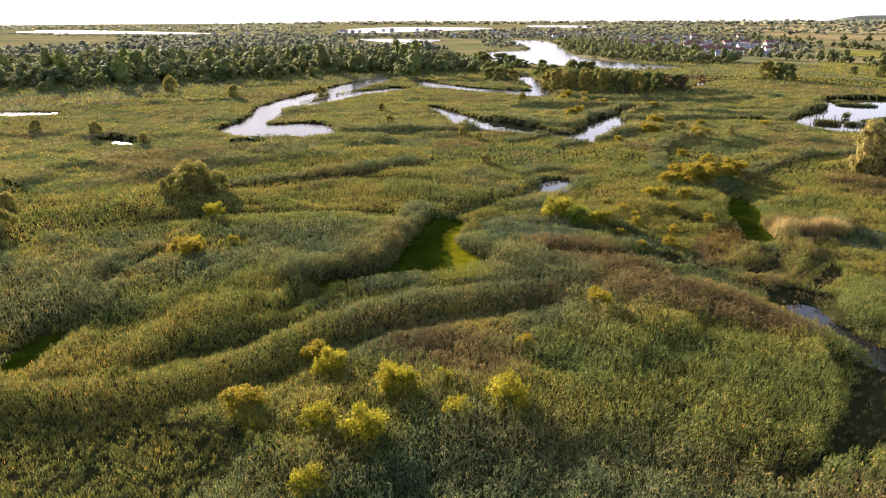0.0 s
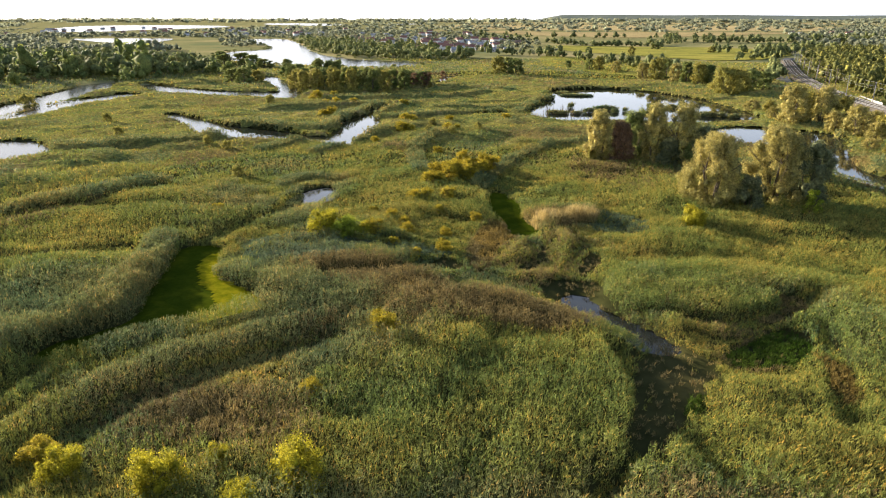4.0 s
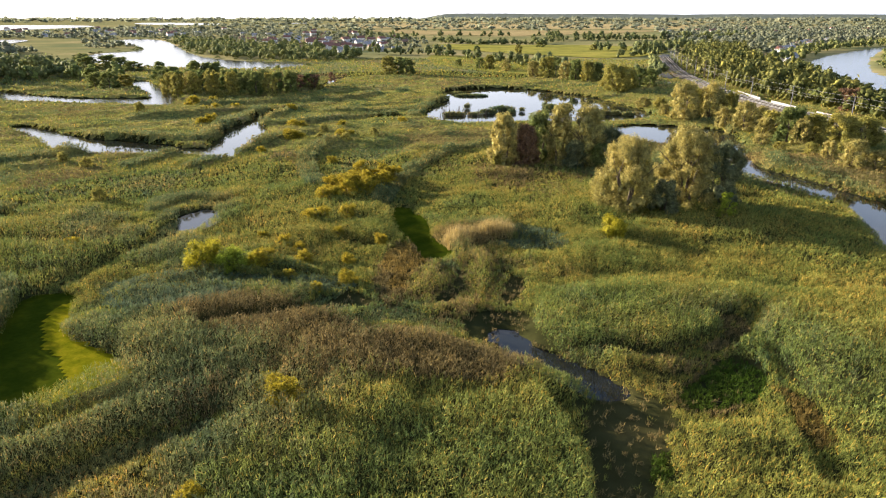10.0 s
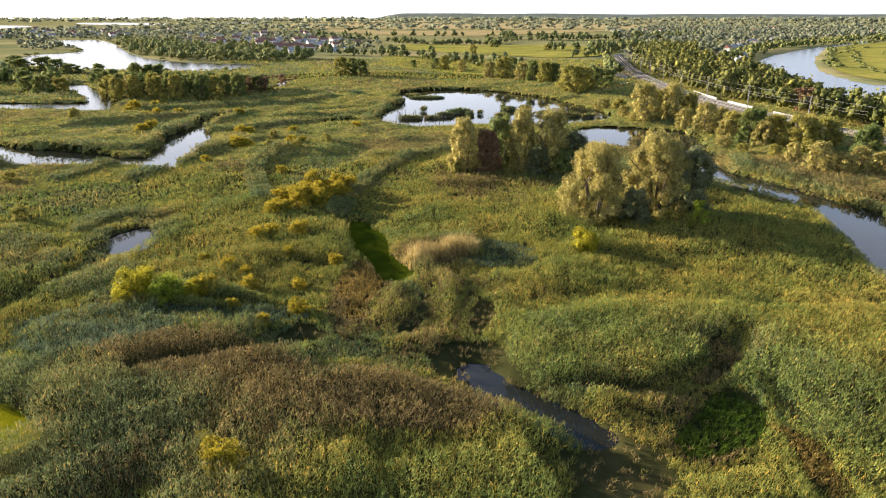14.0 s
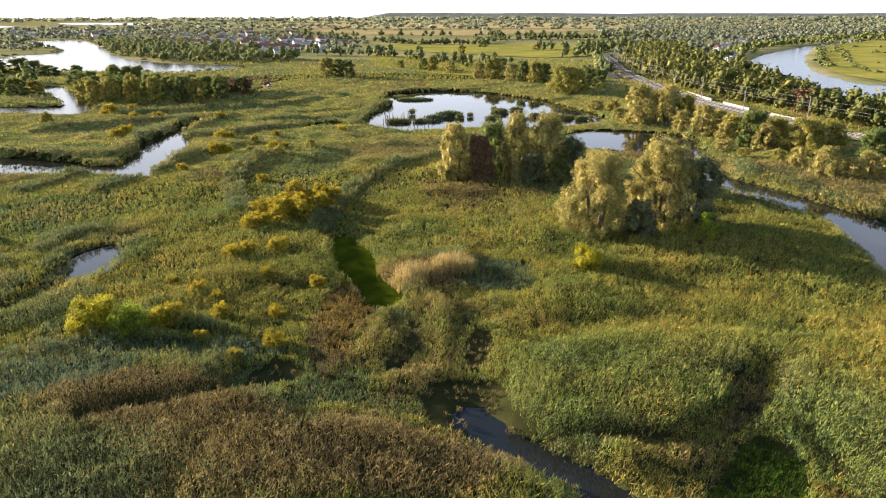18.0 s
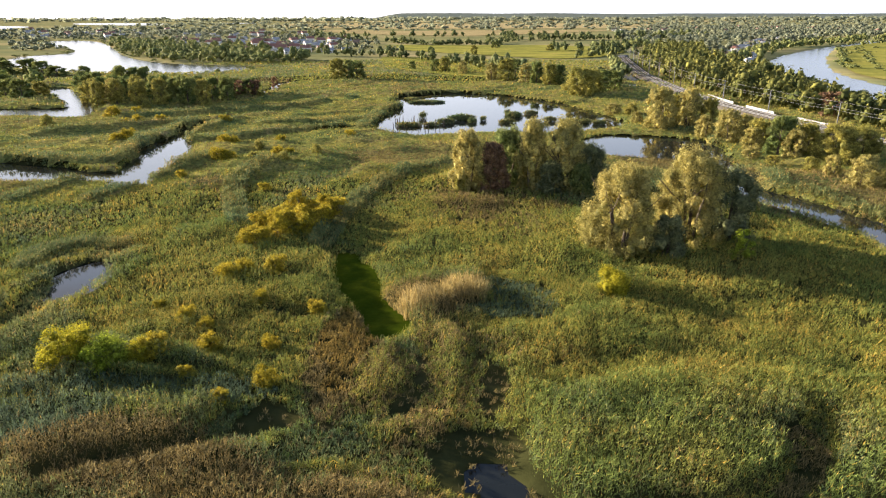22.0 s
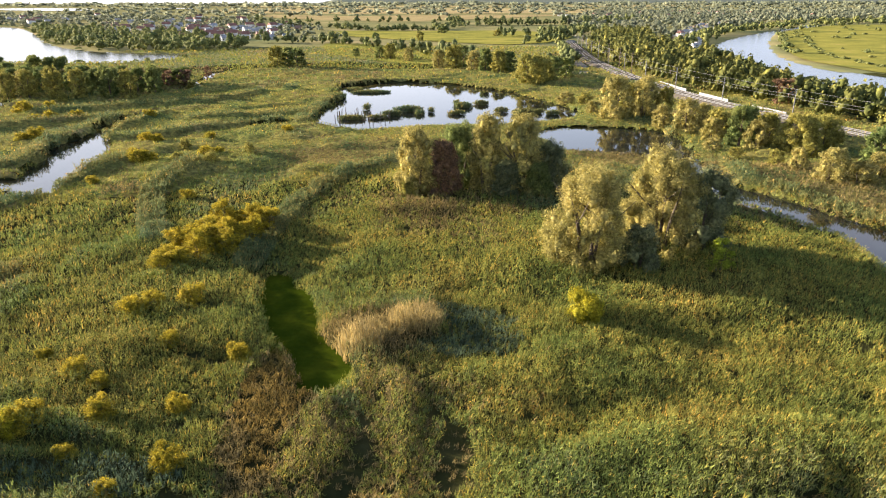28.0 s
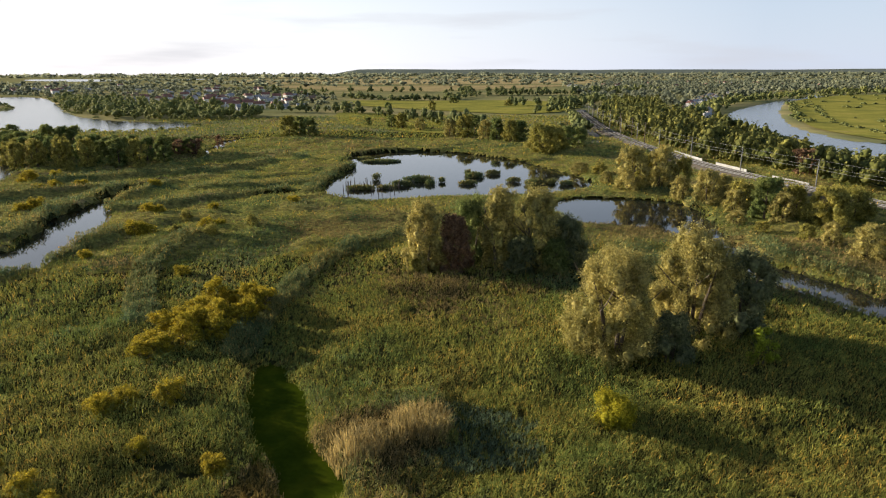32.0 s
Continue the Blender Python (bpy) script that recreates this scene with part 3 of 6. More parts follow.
# stands and clearings with an edge of their own: outline, plant, height, share of the ground that is grown over
ZONES = [
    ([(-62, -30), (-50, -21), (-40, -13), (-33, -9), (-27, -10), (-24, -16), (-30, -30)], "sedge", 0.5, 0.55),
    # nearly bare, so dark litter stands in for black shade beside the pool
    ([(-2.4, 48.4), (2.0, 50), (6, 49), (6.4, 42), (2, 41), (-1.6, 44)], "bare", 0.32, 0.12),
    ([(-13, 14), (-20, 19), (-17.5, 23), (-12, 27), (-4, 30.5), (5, 31.8), (8.6, 27), (8.8, 20), (7, 10), (-4, 8)], "fresh", 1.7, 1.0),
    ([(9, 32.8), (12.8, 34.2), (15.2, 33.4), (18.2, 30.6), (14.6, 27.5), (13.6, 21), (11, 14), (8.6, 18), (9.2, 26.7)], "bare", 0.35, 0.12),
    ([(18.2, 34), (21, 38.8), (24.7, 41.2), (27.4, 40.4), (25.4, 34.2), (21.4, 32.4), (18.6, 31)], "weed", 0.3, 1.0),
    ([(14.4, 26.8), (16.8, 26.2), (15.8, 22.4), (13, 22.4)], "weed", 0.3, 1.0),
    ([(15, 26.6), (18, 29.6), (21.3, 31.3), (25, 30.2), (26, 26), (23, 20), (18, 18.6), (15.6, 22.6)], "sedge", 1.5, 0.8),
    ([(25.4, 35.5), (28, 34), (28.4, 29), (26.4, 27), (25.6, 30.8)], "russet", 0.7, 0.9),
    ([(13.8, 38.4), (19.2, 38.2), (18.4, 33.2), (15, 33), (13.4, 35.5)], "sedge", 0.6, 0.9),
    ([(5.9, 42.0), (5.9, 49), (8, 53), (14, 57), (22, 57.5), (27, 54), (25, 47), (20.4, 42.6), (14.8, 40.6), (9.4, 41.4)], "fresh", 2.2, 1.0),
    ([(21.5, 42.4), (25.8, 46.8), (27.2, 51), (28.8, 50), (28, 45.5), (25.5, 42.0)], "bare", 0.7, 0.7),
    ([(28.6, 41), (29.6, 46), (33, 51), (40, 50), (42, 40), (36, 30), (29.4, 27.5), (28.8, 34)], "fresh", 2.0, 0.8),
    ([(-13.8, 75), (-10.4, 71), (-8.4, 64), (-8.8, 55.5), (-12.6, 55.2), (-12.6, 63)], "russet", 0.6, 0.95),
    ([(-8.6, 65), (-4.6, 65), (-3.2, 58), (-4.6, 53.8), (-7.6, 52.6), (-9.2, 57)], "gold", 1.3, 1.0),
    ([(-3.6, 68), (0.6, 70.5), (2.6, 62), (0.8, 54.8), (0.2, 50), (-2.4, 50.4), (-1.6, 55.5), (-2.6, 61.5)], "gold", 2.2, 1.0),
    ([(-3.9, 63.4), (-2.6, 62), (-1.7, 57.6), (-2.5, 52.4), (-5.4, 52), (-3.6, 55.6), (-3.2, 59)], "bare", 0.3, 0.12),
    ([(-17.8, 53.2), (-14.2, 53.4), (-13.6, 50.2), (-16.4, 49.8)], "bare", 0.28, 0.05),
    ([(3.0, 64), (4.6, 60), (4.2, 54), (2.2, 51), (2.2, 56), (3.0, 60)], "bare", 0.35, 0.2),
    ([(-7.4, 74.0), (-4.6, 77.6), (2.0, 81.4), (5.4, 80.4), (3.2, 77.4), (-1.5, 75.0), (-4.0, 71)], "plume", 2.5, 1.0),
    # right of the plumes and below the bushes: shade laid in by leaf colour
    ([(3, 83), (6.5, 81.5), (12, 79), (11, 72), (3, 70.5), (0, 74), (4.6, 77.2)], "grey", 0.9, 1.0),
    ([(-47, 53.5), (-41, 57), (-30, 57), (-27, 54), (-33, 47), (-41, 46)], "grey", 1.3, 1.0),
    ([(-34, 58.5), (-27, 58.8), (-17, 57), (-15.5, 53.6), (-24, 53.4), (-33, 55)], "grey", 0.8, 1.0),
]
ZONES = [(*z, rounded(z[0], 1)) for z in ZONES]
POND_LINES = {n: rounded(p) for n, p in PONDS.items()}
CHANNEL_LINES = {n: rounded(p, 2, False) for n, p in CHANNELS.items()}


def shore(x, y):
    """Metres from the nearest water's edge; below zero on the water."""
    wx = x + 1.6 * (fractal(x, y, 7, 11) - 0.5) * 2
    wy = y + 1.6 * (fractal(x, y, 7, 21) - 0.5) * 2
    out = np.full(x.shape, 8.0)
    for p in POND_LINES.values():
        k = near_box(wx, wy, p, 9)
        if k.any():
            d = line_distance(wx[k], wy[k], np.vstack([p, p[:1]]))
            out[k] = np.minimum(out[k], np.where(inside(wx[k], wy[k], p), -d, d))
    for p in CHANNEL_LINES.values():
        k = near_box(wx, wy, p, 9 + p[:, 2].max())
        if k.any():
            out[k] = np.minimum(out[k], line_distance(wx[k], wy[k], p, p[:, 2]))
    return out


def smooth(a, b, v):
    s = np.clip((v - a) / (b - a), 0, 1)
    return s * s * (3 - 2 * s)


def belt_height(x, y):
    out = np.zeros(x.shape)
    for p, w, up in BELTS:
        line = rounded(p, 2, False)
        k = near_box(x, y, line, 2.5 * w)
        if k.any():
            out[k] = np.maximum(out[k], up * (1 - smooth(0.7, 1.25, line_distance(x[k], y[k], line) / w)))
    return out


def zone_code(x, y):
    """Which zone of the plan a place lies in; -1 outside them all."""
    wx = x + 2.0 * (fractal(x, y, 4.2, 131, 3) - 0.5) * 2
    wy = y + 2.0 * (fractal(x, y, 4.2, 141, 3) - 0.5) * 2
    out = np.full(x.shape, -1)
    for k, zone in enumerate(ZONES):
        m = near_box(wx, wy, zone[4], 0)
        if m.any():
            out[m] = np.where(inside(wx[m], wy[m], zone[4]), k, out[m])
    return out


def reed_height(x, y, belts=True):
    # long swells lie across the sun's way, with smaller clumps on them
    u, v = 0.88 * x - 0.47 * y, 0.47 * x + 0.88 * y
    h = 1.45 + 2.5 * (fractal(u, v * 0.6, 15, 3) - 0.5) + 0.6 * (fractal(x, y, 4.5, 7, 2) - 0.5)
    # stands of tall reed beside low sedge, with clear edges; more so away from the middle of the bed
    outer = smooth(95, 150, np.hypot(x - 10, y - 20))
    h = h + (0.7 + 0.6 * outer) * (smooth(0.45, 0.54, fractal(x * 0.55, y, 17, 91, 2)) - 0.55)
    for p, w, d in TRENCHES:
        line = rounded(p, 2, False)
        k = near_box(x, y, line, 3 * w)
        if k.any():
            h[k] -= d * np.exp(-(line_distance(x[k], y[k], line) / w) ** 2)
    for sx, sy, r, d in SWELLS:
        h = h + d * np.exp(-((x - sx) ** 2 + (y - sy) ** 2) / r**2)
    h = h * (0.80 + 0.40 * vnoise(x / 2.3, y / 2.3, 83))
    for p, top, foot, width in RAMPS:
        line = rounded(p, 2, False)
        k = near_box(x, y, line, width)
        if k.any():
            s, ends = side_distance(x[k] + 1.2 * (vnoise(x[k] / 3, y[k] / 3, 161) - 0.5), y[k], line)
            slope = np.where(s > 0, foot + (top - foot) * np.clip(1 - 1.9 * s / width, 0, 1), top + s * 0.3)
            share = np.where(s > 0, 1 - smooth(0.75, 1.0, s / width), smooth(-3.5, 0, s)) * ends
            h[k] = h[k] * (1 - share) + slope * (0.7 + 0.6 * fractal(x[k], y[k], 4.5, 163, 3)) * share
    code = zone_code(x, y)
    for k, zone in enumerate(ZONES):
        m = code == k
        if m.any():
            own = zone[2] * (0.78 + 0.44 * fractal(x[m], y[m], 3.6, 57, 2))
            rim = smooth(0.0, 3.0, line_distance(x[m], y[m], np.vstack([zone[4], zone[4][:1]]))) if zone[2] > 1.2 else 1.0
            h[m] = np.maximum(own, h[m]) if zone[1] == "fresh" else own * rim + h[m] * (1 - rim)
    h = np.clip(h, 0.28, 3.7)
    h = (h * (1 - 0.36 * smooth(105, 165, np.hypot(x - 2, y - 12)))) + (belt_height(x, y) if belts else 0)
    far = np.clip((np.hypot(x, y) - 330) / 200, 0, 1)
    return np.clip(h * (1 - far) + 0.6 * far, 0.28, 3.8)


def ground_height(x, y, edge=None):
    edge = shore(x, y) if edge is None else edge
    land = smooth(-0.5, 0.3, edge)
    return -0.9 * (1 - land) + land * (0.16 + 0.28 * reed_height(x, y, False) * smooth(0.1, 1.0, edge))


# ---- building helpers ----
def mesh_object(name, verts, faces, material, parent=None, label="", smooth_faces=False):
    me = bpy.data.meshes.new(name)
    me.from_pydata([tuple(v) for v in verts], [], [tuple(f) for f in faces])
    me.materials.append(material)
    if smooth_faces:
        me.polygons.foreach_set("use_smooth", [True] * len(me.polygons))
    me.update()
    ob = new(name, me)
    if parent:
        ob.parent = parent
    if label:
        ob["label"] = label
    return ob


def array_mesh(name, co, loops, sizes, material):
    """A mesh from arrays: corners, corner numbers face by face, corners per face."""
    me = bpy.data.meshes.new(name)
    me.vertices.add(len(co))
    me.vertices.foreach_set("co", np.asarray(co, np.float32).ravel())
    me.loops.add(len(loops))
    me.loops.foreach_set("vertex_index", np.asarray(loops, np.int32))
    me.polygons.add(len(sizes))
    starts = np.concatenate([[0], np.cumsum(sizes)[:-1]])
    me.polygons.foreach_set("loop_start", starts.astype(np.int32))
    me.polygons.foreach_set("loop_total", np.asarray(sizes, np.int32))
    me.materials.append(material)
    me.update(calc_edges=True)
    return me


def part(name, bm, material, parent, label=""):
    me = bpy.data.meshes.new(name)
    bm.to_mesh(me)
    bm.free()
    me.materials.append(material)
    ob = new(name, me)
    ob.parent = parent
    if label:
        ob["label"] = label
    return ob


def box_bm(x0, y0, z0, x1, y1, z1, bevel=0.0):
    bm = bmesh.new()
    bmesh.ops.create_cube(bm, size=1, matrix=Matrix.LocRotScale(((x0 + x1) / 2, (y0 + y1) / 2, (z0 + z1) / 2), None, (x1 - x0, y1 - y0, z1 - z0)))
    if bevel:
        bmesh.ops.bevel(bm, geom=bm.edges[:], offset=bevel, segments=1, affect="EDGES")
    return bm


def tube_bm(points, radii, sides=7):
    bm = bmesh.new()
    rings = []
    pts = [Vector(p) for p in points]
    for k, (p, r) in enumerate(zip(pts, radii)):
        way = (pts[min(k + 1, len(pts) - 1)] - pts[max(k - 1, 0)]).normalized()
        side = way.cross(Vector((0.31, 0.87, 0.12))).normalized()
        up = way.cross(side)
        rings.append([bm.verts.new(p + r * (math.cos(a) * side + math.sin(a) * up)) for a in (2 * math.pi * s / sides for s in range(sides))])
    for a, b in zip(rings, rings[1:]):
        for s in range(sides):
            bm.faces.new((a[s], a[(s + 1) % sides], b[(s + 1) % sides], b[s]))
    bm.faces.new(rings[-1])
    bm.faces.new(rings[0][::-1])
    bmesh.ops.recalc_face_normals(bm, faces=bm.faces[:])
    return bm


def leaf_quads(rng, centres, outward, size, jitter=0.7, aspect=0.5):
    """Small leaf sprays round the given centres, facing roughly outward."""
    n = len(centres)
    nrm = outward + jitter * rng.normal(size=(n, 3))
    nrm /= np.linalg.norm(nrm, axis=1, keepdims=True) + 1e-9
    a = np.cross(nrm, rng.normal(size=(n, 3)))
    a /= np.linalg.norm(a, axis=1, keepdims=True) + 1e-9
    b = np.cross(nrm, a)
    s = size * rng.uniform(0.6, 1.4, (n, 1))
    a, b = a * s * 0.5, b * s * 0.5 * aspect
    bend = nrm * s * 0.12
    co = np.stack([centres - a, centres - b + bend, centres + a, centres + b + bend], 1).reshape(-1, 3)
    loops = np.arange(4 * n)
    return co, loops, np.full(n, 4)


# ---- ground and water ----
def steps(lo, hi, fine_lo, fine_hi, fine, mid_lo, mid_hi, mid):
    def grow(start, end, first):
        out, s, v = [], first, start
        while v < end:
            out.append(v)
            s *= 1.13
            v += s
        return out + [end]
    core = list(np.arange(fine_lo, fine_hi, fine))
    up = list(np.arange(fine_hi, mid_hi, mid))
    down = list(np.arange(fine_lo - mid, mid_lo, -mid))[::-1]
    return np.array(sorted([-v for v in grow(-(mid_lo - mid), -lo, mid)]) + down + core + up + grow(mid_hi, hi, mid))


gx = steps(-5000, 5000, -112, 72, 1.25, -540, 420, 5.0)
gy = steps(-400, 5000, -34, 160, 1.25, -70, 920, 4.6)
GX, GY = np.meshgrid(gx, gy)
gz = ground_height(GX.ravel(), GY.ravel())
nx, ny = len(gx), len(gy)
ii = (np.arange(ny - 1)[:, None] * nx + np.arange(nx - 1)[None, :]).ravel()
gl = np.stack([ii, ii + 1, ii + 1 + nx, ii + nx], 1).ravel()
ground = new("ground", array_mesh("ground", np.stack([GX.ravel(), GY.ravel(), gz], 1), gl, np.full(len(ii), 4), LITTER))
ground.data.materials.append(PLAIN)      # the drier plain round the marsh
mid = np.hypot(GX.ravel()[ii] - 20, GY.ravel()[ii] - 120) + 60 * (fractal(GX.ravel()[ii], GY.ravel()[ii], 60, 171) - 0.5)
ground.data.polygons.foreach_set("material_index", (mid > 265).astype(np.int32))
ground.data.polygons.foreach_set("use_smooth", [True] * len(ground.data.polygons))
tagged(ground, "flat peaty marsh ground covered with reed litter", "ground", kind="structure")


# the closed canopy of sedge and reed in the middle distance
sx, sy = np.arange(-262, 128, 1.3), np.arange(20, 345, 1.3)
SX, SY = (v.ravel() for v in np.meshgrid(sx, sy))
s_edge = shore(SX, SY)
s_h = reed_height(SX, SY)
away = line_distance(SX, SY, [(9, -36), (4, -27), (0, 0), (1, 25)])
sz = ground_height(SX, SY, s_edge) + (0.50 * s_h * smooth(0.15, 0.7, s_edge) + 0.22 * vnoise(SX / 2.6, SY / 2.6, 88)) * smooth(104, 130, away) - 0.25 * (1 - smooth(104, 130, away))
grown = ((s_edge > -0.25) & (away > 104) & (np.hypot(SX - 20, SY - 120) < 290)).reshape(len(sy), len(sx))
cell = grown[:-1, :-1] & grown[1:, 1:] & grown[1:, :-1] & grown[:-1, 1:]
ki = (np.arange(len(sy) - 1)[:, None] * len(sx) + np.arange(len(sx) - 1)[None, :])[cell]
sward = new("marsh_sward", array_mesh("marsh_sward", np.stack([SX, SY, sz], 1), np.stack([ki, ki + 1, ki + 1 + len(sx), ki + len(sx)], 1).ravel(), np.full(len(ki), 4), SWARD))
sward.data.polygons.foreach_set("use_smooth", [True] * len(sward.data.polygons))
tagged(sward, "dense yellow-green sward of sedge and reed over the marsh", "marsh grass", kind="stuff")


def water_sheet(corners, material, label):
    ob = mesh_object("water", [(x, y, 0) for x, y in corners], [tuple(range(len(corners)))], material)
    return tagged(ob, label, "water", kind="structure")


water_sheet([(-112, -400), (130, -400), (130, 330), (-112, 330)], WATER, "still dark marsh water mirroring the bright sky")
water_sheet([(-5000, -400), (-112, -400), (-112, 330), (-5000, 330)], OPEN_WATER, "pale rippled water of the western lagoons")
water_sheet([(-5000, 330), (5000, 330), (5000, 5000), (-5000, 5000)], OPEN_WATER, "pale rippled water of the lake and far river")
water_sheet([(130, -400), (5000, -400), (5000, 330), (130, 330)], OPEN_WATER, "pale rippled water of the broad river")


def far_water(outline, label):
    p = rounded(outline, 2)
    ob = mesh_object("water", [(x, y, 0.8) for x, y in p], [tuple(range(len(p)))], OPEN_WATER)
    return tagged(ob, label, "water", kind="structure")


far_water([(-1200, 1180), (-1026, 1130), (-1020, 1240), (-1060, 1330), (-1030, 1500), (-1120, 1900), (-1440, 2060), (-1700, 1900)], "pale broad reach of a far river")
far_water([(-2100, 830), (-1700, 830), (-1340, 880), (-1300, 960), (-1600, 1050), (-2200, 1030)], "pale bend of the far river in haze")
far_water([(-1230, 2230), (-920, 2030), (-880, 2200), (-1100, 2620), (-1460, 2680)], "far pale lake near the horizon")
far_water([(-760, 800), (-700, 835), (-610, 850), (-560, 740), (-530, 655), (-600, 690), (-690, 750)], "narrow pale bay among floodplain woods")
far_water([(-900, 2480), (-760, 2420), (-700, 2560), (-860, 2640)], "far pale water near the horizon")
FAR_SIGHT = [[(-1000, 880), (-860, 960), (-860, 1400), (-900, 2700), (-1700, 2900), (-1900, 1900), (-1400, 1250)], [(-2200, 640), (-1200, 700), (-1050, 900), (-1250, 1060), (-2400, 1100)],
             [(-480, 520), (-400, 590), (-560, 900), (-780, 860), (-760, 740)]]      # open land before and round the far waters


def carpet(name, outline, z, material, label, category, pad=3.0, clip=None):
    """A floating weed cover in small patches that fills a pond to its banks."""
    p = np.array(outline, float)
    xs = np.arange(p[:, 0].min() - pad, p[:, 0].max() + pad, 0.6)
    ys = np.arange(p[:, 1].min() - pad, p[:, 1].max() + pad, 0.6)
    X, Y = np.meshgrid(xs, ys)
    wet = shore(X.ravel(), Y.ravel()).reshape(X.shape) < 1.0
    if clip:
        wet &= inside(X.ravel() + 1.5 * fractal(X.ravel(), Y.ravel(), 2.0, 9), Y.ravel(), np.array(clip, float)).reshape(X.shape)
    cell = wet[:-1, :-1] | wet[1:, 1:]
    m = len(xs)
    k = (np.arange(len(ys) - 1)[:, None] * m + np.arange(m - 1)[None, :])[cell]
    Z = z + 0.02 * vnoise(X.ravel() / 0.8, Y.ravel() / 0.8, 15)
    me = array_mesh(name, np.stack([X.ravel(), Y.ravel(), Z], 1), np.stack([k, k + 1, k + 1 + m, k + m], 1).ravel(), np.full(len(k), 4), material)
    return tagged(new(name, me), label, category, kind="stuff")


carpet("duckweed", PONDS["green_pond"], 0.02, DUCKWEED, "dense green duckweed covering a narrow pond", "duckweed")
carpet("duckweed", PONDS["lagoon"], 0.02, DUCKWEED, "green and yellow duckweed covering a marsh lagoon", "duckweed")
carpet("duckweed", PONDS["lagoon"], 0.05, YELLOW_WEED, "yellow rim of duckweed along a lagoon's bank", "duckweed", 3.0, [(-48, 50), (-43, 45), (-36, 40), (-28, 36), (-30, 30), (-36.5, 28.6), (-36, 32.5), (-39.5, 36.6), (-43.4, 39.6), (-46.6, 44)])
carpet("duckweed", PONDS["dark_pool"], 0.02, DUCKWEED, "dark duckweed on a small shaded pool", "duckweed")
carpet("duckweed", PONDS["weed_pool"], 0.03, YELLOW_WEED, "yellow duckweed at the edge of a pool", "duckweed", 1.0)


def strip(name, pts, half, z, material, label, category, drop=0.0, skirt=0.0):
    """A ribbon along a line of the plan; with a skirt it becomes an embankment."""
    p = rounded(pts, 2, False)
    d = np.gradient(p[:, :2], axis=0)
    d /= np.linalg.norm(d, axis=1, keepdims=True)
    nrm = np.stack([-d[:, 1], d[:, 0]], 1)
    rows = [(-half - skirt, z - drop), (-half, z), (half, z), (half + skirt, z - drop)] if skirt else [(-half, z), (half, z)]
    verts = [(*(p[k, :2] + o * nrm[k]), h) for k in range(len(p)) for o, h in rows]
    m = len(rows)
    faces = [(k * m + j, k * m + j + 1, (k + 1) * m + j + 1, (k + 1) * m + j) for k in range(len(p) - 1) for j in range(m - 1)]
    ob = mesh_object(name, verts, faces, material)
    return tagged(ob, label, category, kind="structure")


# far fields and the meadow across the river
def field(outline, material, label, z):
    p = rounded(outline, 1)
    ob = mesh_object("field", [(x, y, z) for x, y in p], [tuple(range(len(p)))], material)
    return tagged(ob, label, "field", kind="structure")


field([(-80, 755), (16, 735), (122, 740), (165, 640), (92, 500), (27, 552), (-59, 650)], FIELD_GREEN, "yellow-green meadow between lines of trees", 0.75)
field([(-60, 535), (-42, 545), (-5, 505), (15, 440), (35, 370), (10, 360), (-40, 420)], FIELD_GREEN, "rough yellow-green meadow beyond the pond", 0.75)
field([(-290, 1545), (-98, 1335), (-12, 1420), (245, 1450), (360, 1440), (60, 1060), (-70, 1080), (-236, 1262)], FIELD_SAND, "sandy dry meadow with scattered trees", 0.75)
field([(-580, 1900), (-290, 1620), (-10, 1560), (260, 1600), (420, 1560), (700, 2100), (200, 2500), (-500, 2600)], FIELD_GOLD, "pale stubble field on the plain", 0.75)
field([(-900, 2900), (300, 2750), (1500, 2900), (1400, 3300), (-600, 3300)], FIELD_GOLD, "pale stubble field near the horizon", 0.75)
field([(600, 1500), (900, 1480), (1300, 1900), (900, 2100)], FIELD_SAND, "dry grass field beyond the village", 0.75)
field([(396, 712), (480, 800), (570, 872), (1100, 800), (800, 420), (330, 130), (216, 240), (211, 330), (216, 376), (230, 412), (271, 500), (335, 612)], FIELD_GREEN, "bright yellow-green meadow on the river bank", 0.9)

# ridge on the horizon
rx = np.linspace(-620, 4900, 90)
top = 34 * smooth(-620, -350, rx) * (0.85 + 0.25 * vnoise(rx / 300, rx * 0, 5))
rv = [(x, 4300, 0) for x in rx] + [(x, 4600, h) for x, h in zip(rx, top)] + [(x, 4990, h * 0.98) for x, h in zip(rx, top)]
n = len(rx)
ridge = mesh_object("ridge", rv, [(r * n + k, r * n + k + 1, (r + 1) * n + k + 1, (r + 1) * n + k) for r in range(2) for k in range(n - 1)], HILLM)
tagged(ridge, "low wooded ridge along the horizon", "hill", kind="structure")


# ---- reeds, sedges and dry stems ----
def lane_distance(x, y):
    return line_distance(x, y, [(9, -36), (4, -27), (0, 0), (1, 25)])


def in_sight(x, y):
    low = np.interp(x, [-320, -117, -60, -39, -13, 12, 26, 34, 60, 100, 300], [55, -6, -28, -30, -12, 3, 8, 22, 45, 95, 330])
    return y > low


def blob(x, y, cx, cy, rx_, ry_=None):
    return np.exp(-((x - cx) / rx_) ** 2 - ((y - cy) / (ry_ or rx_)) ** 2)


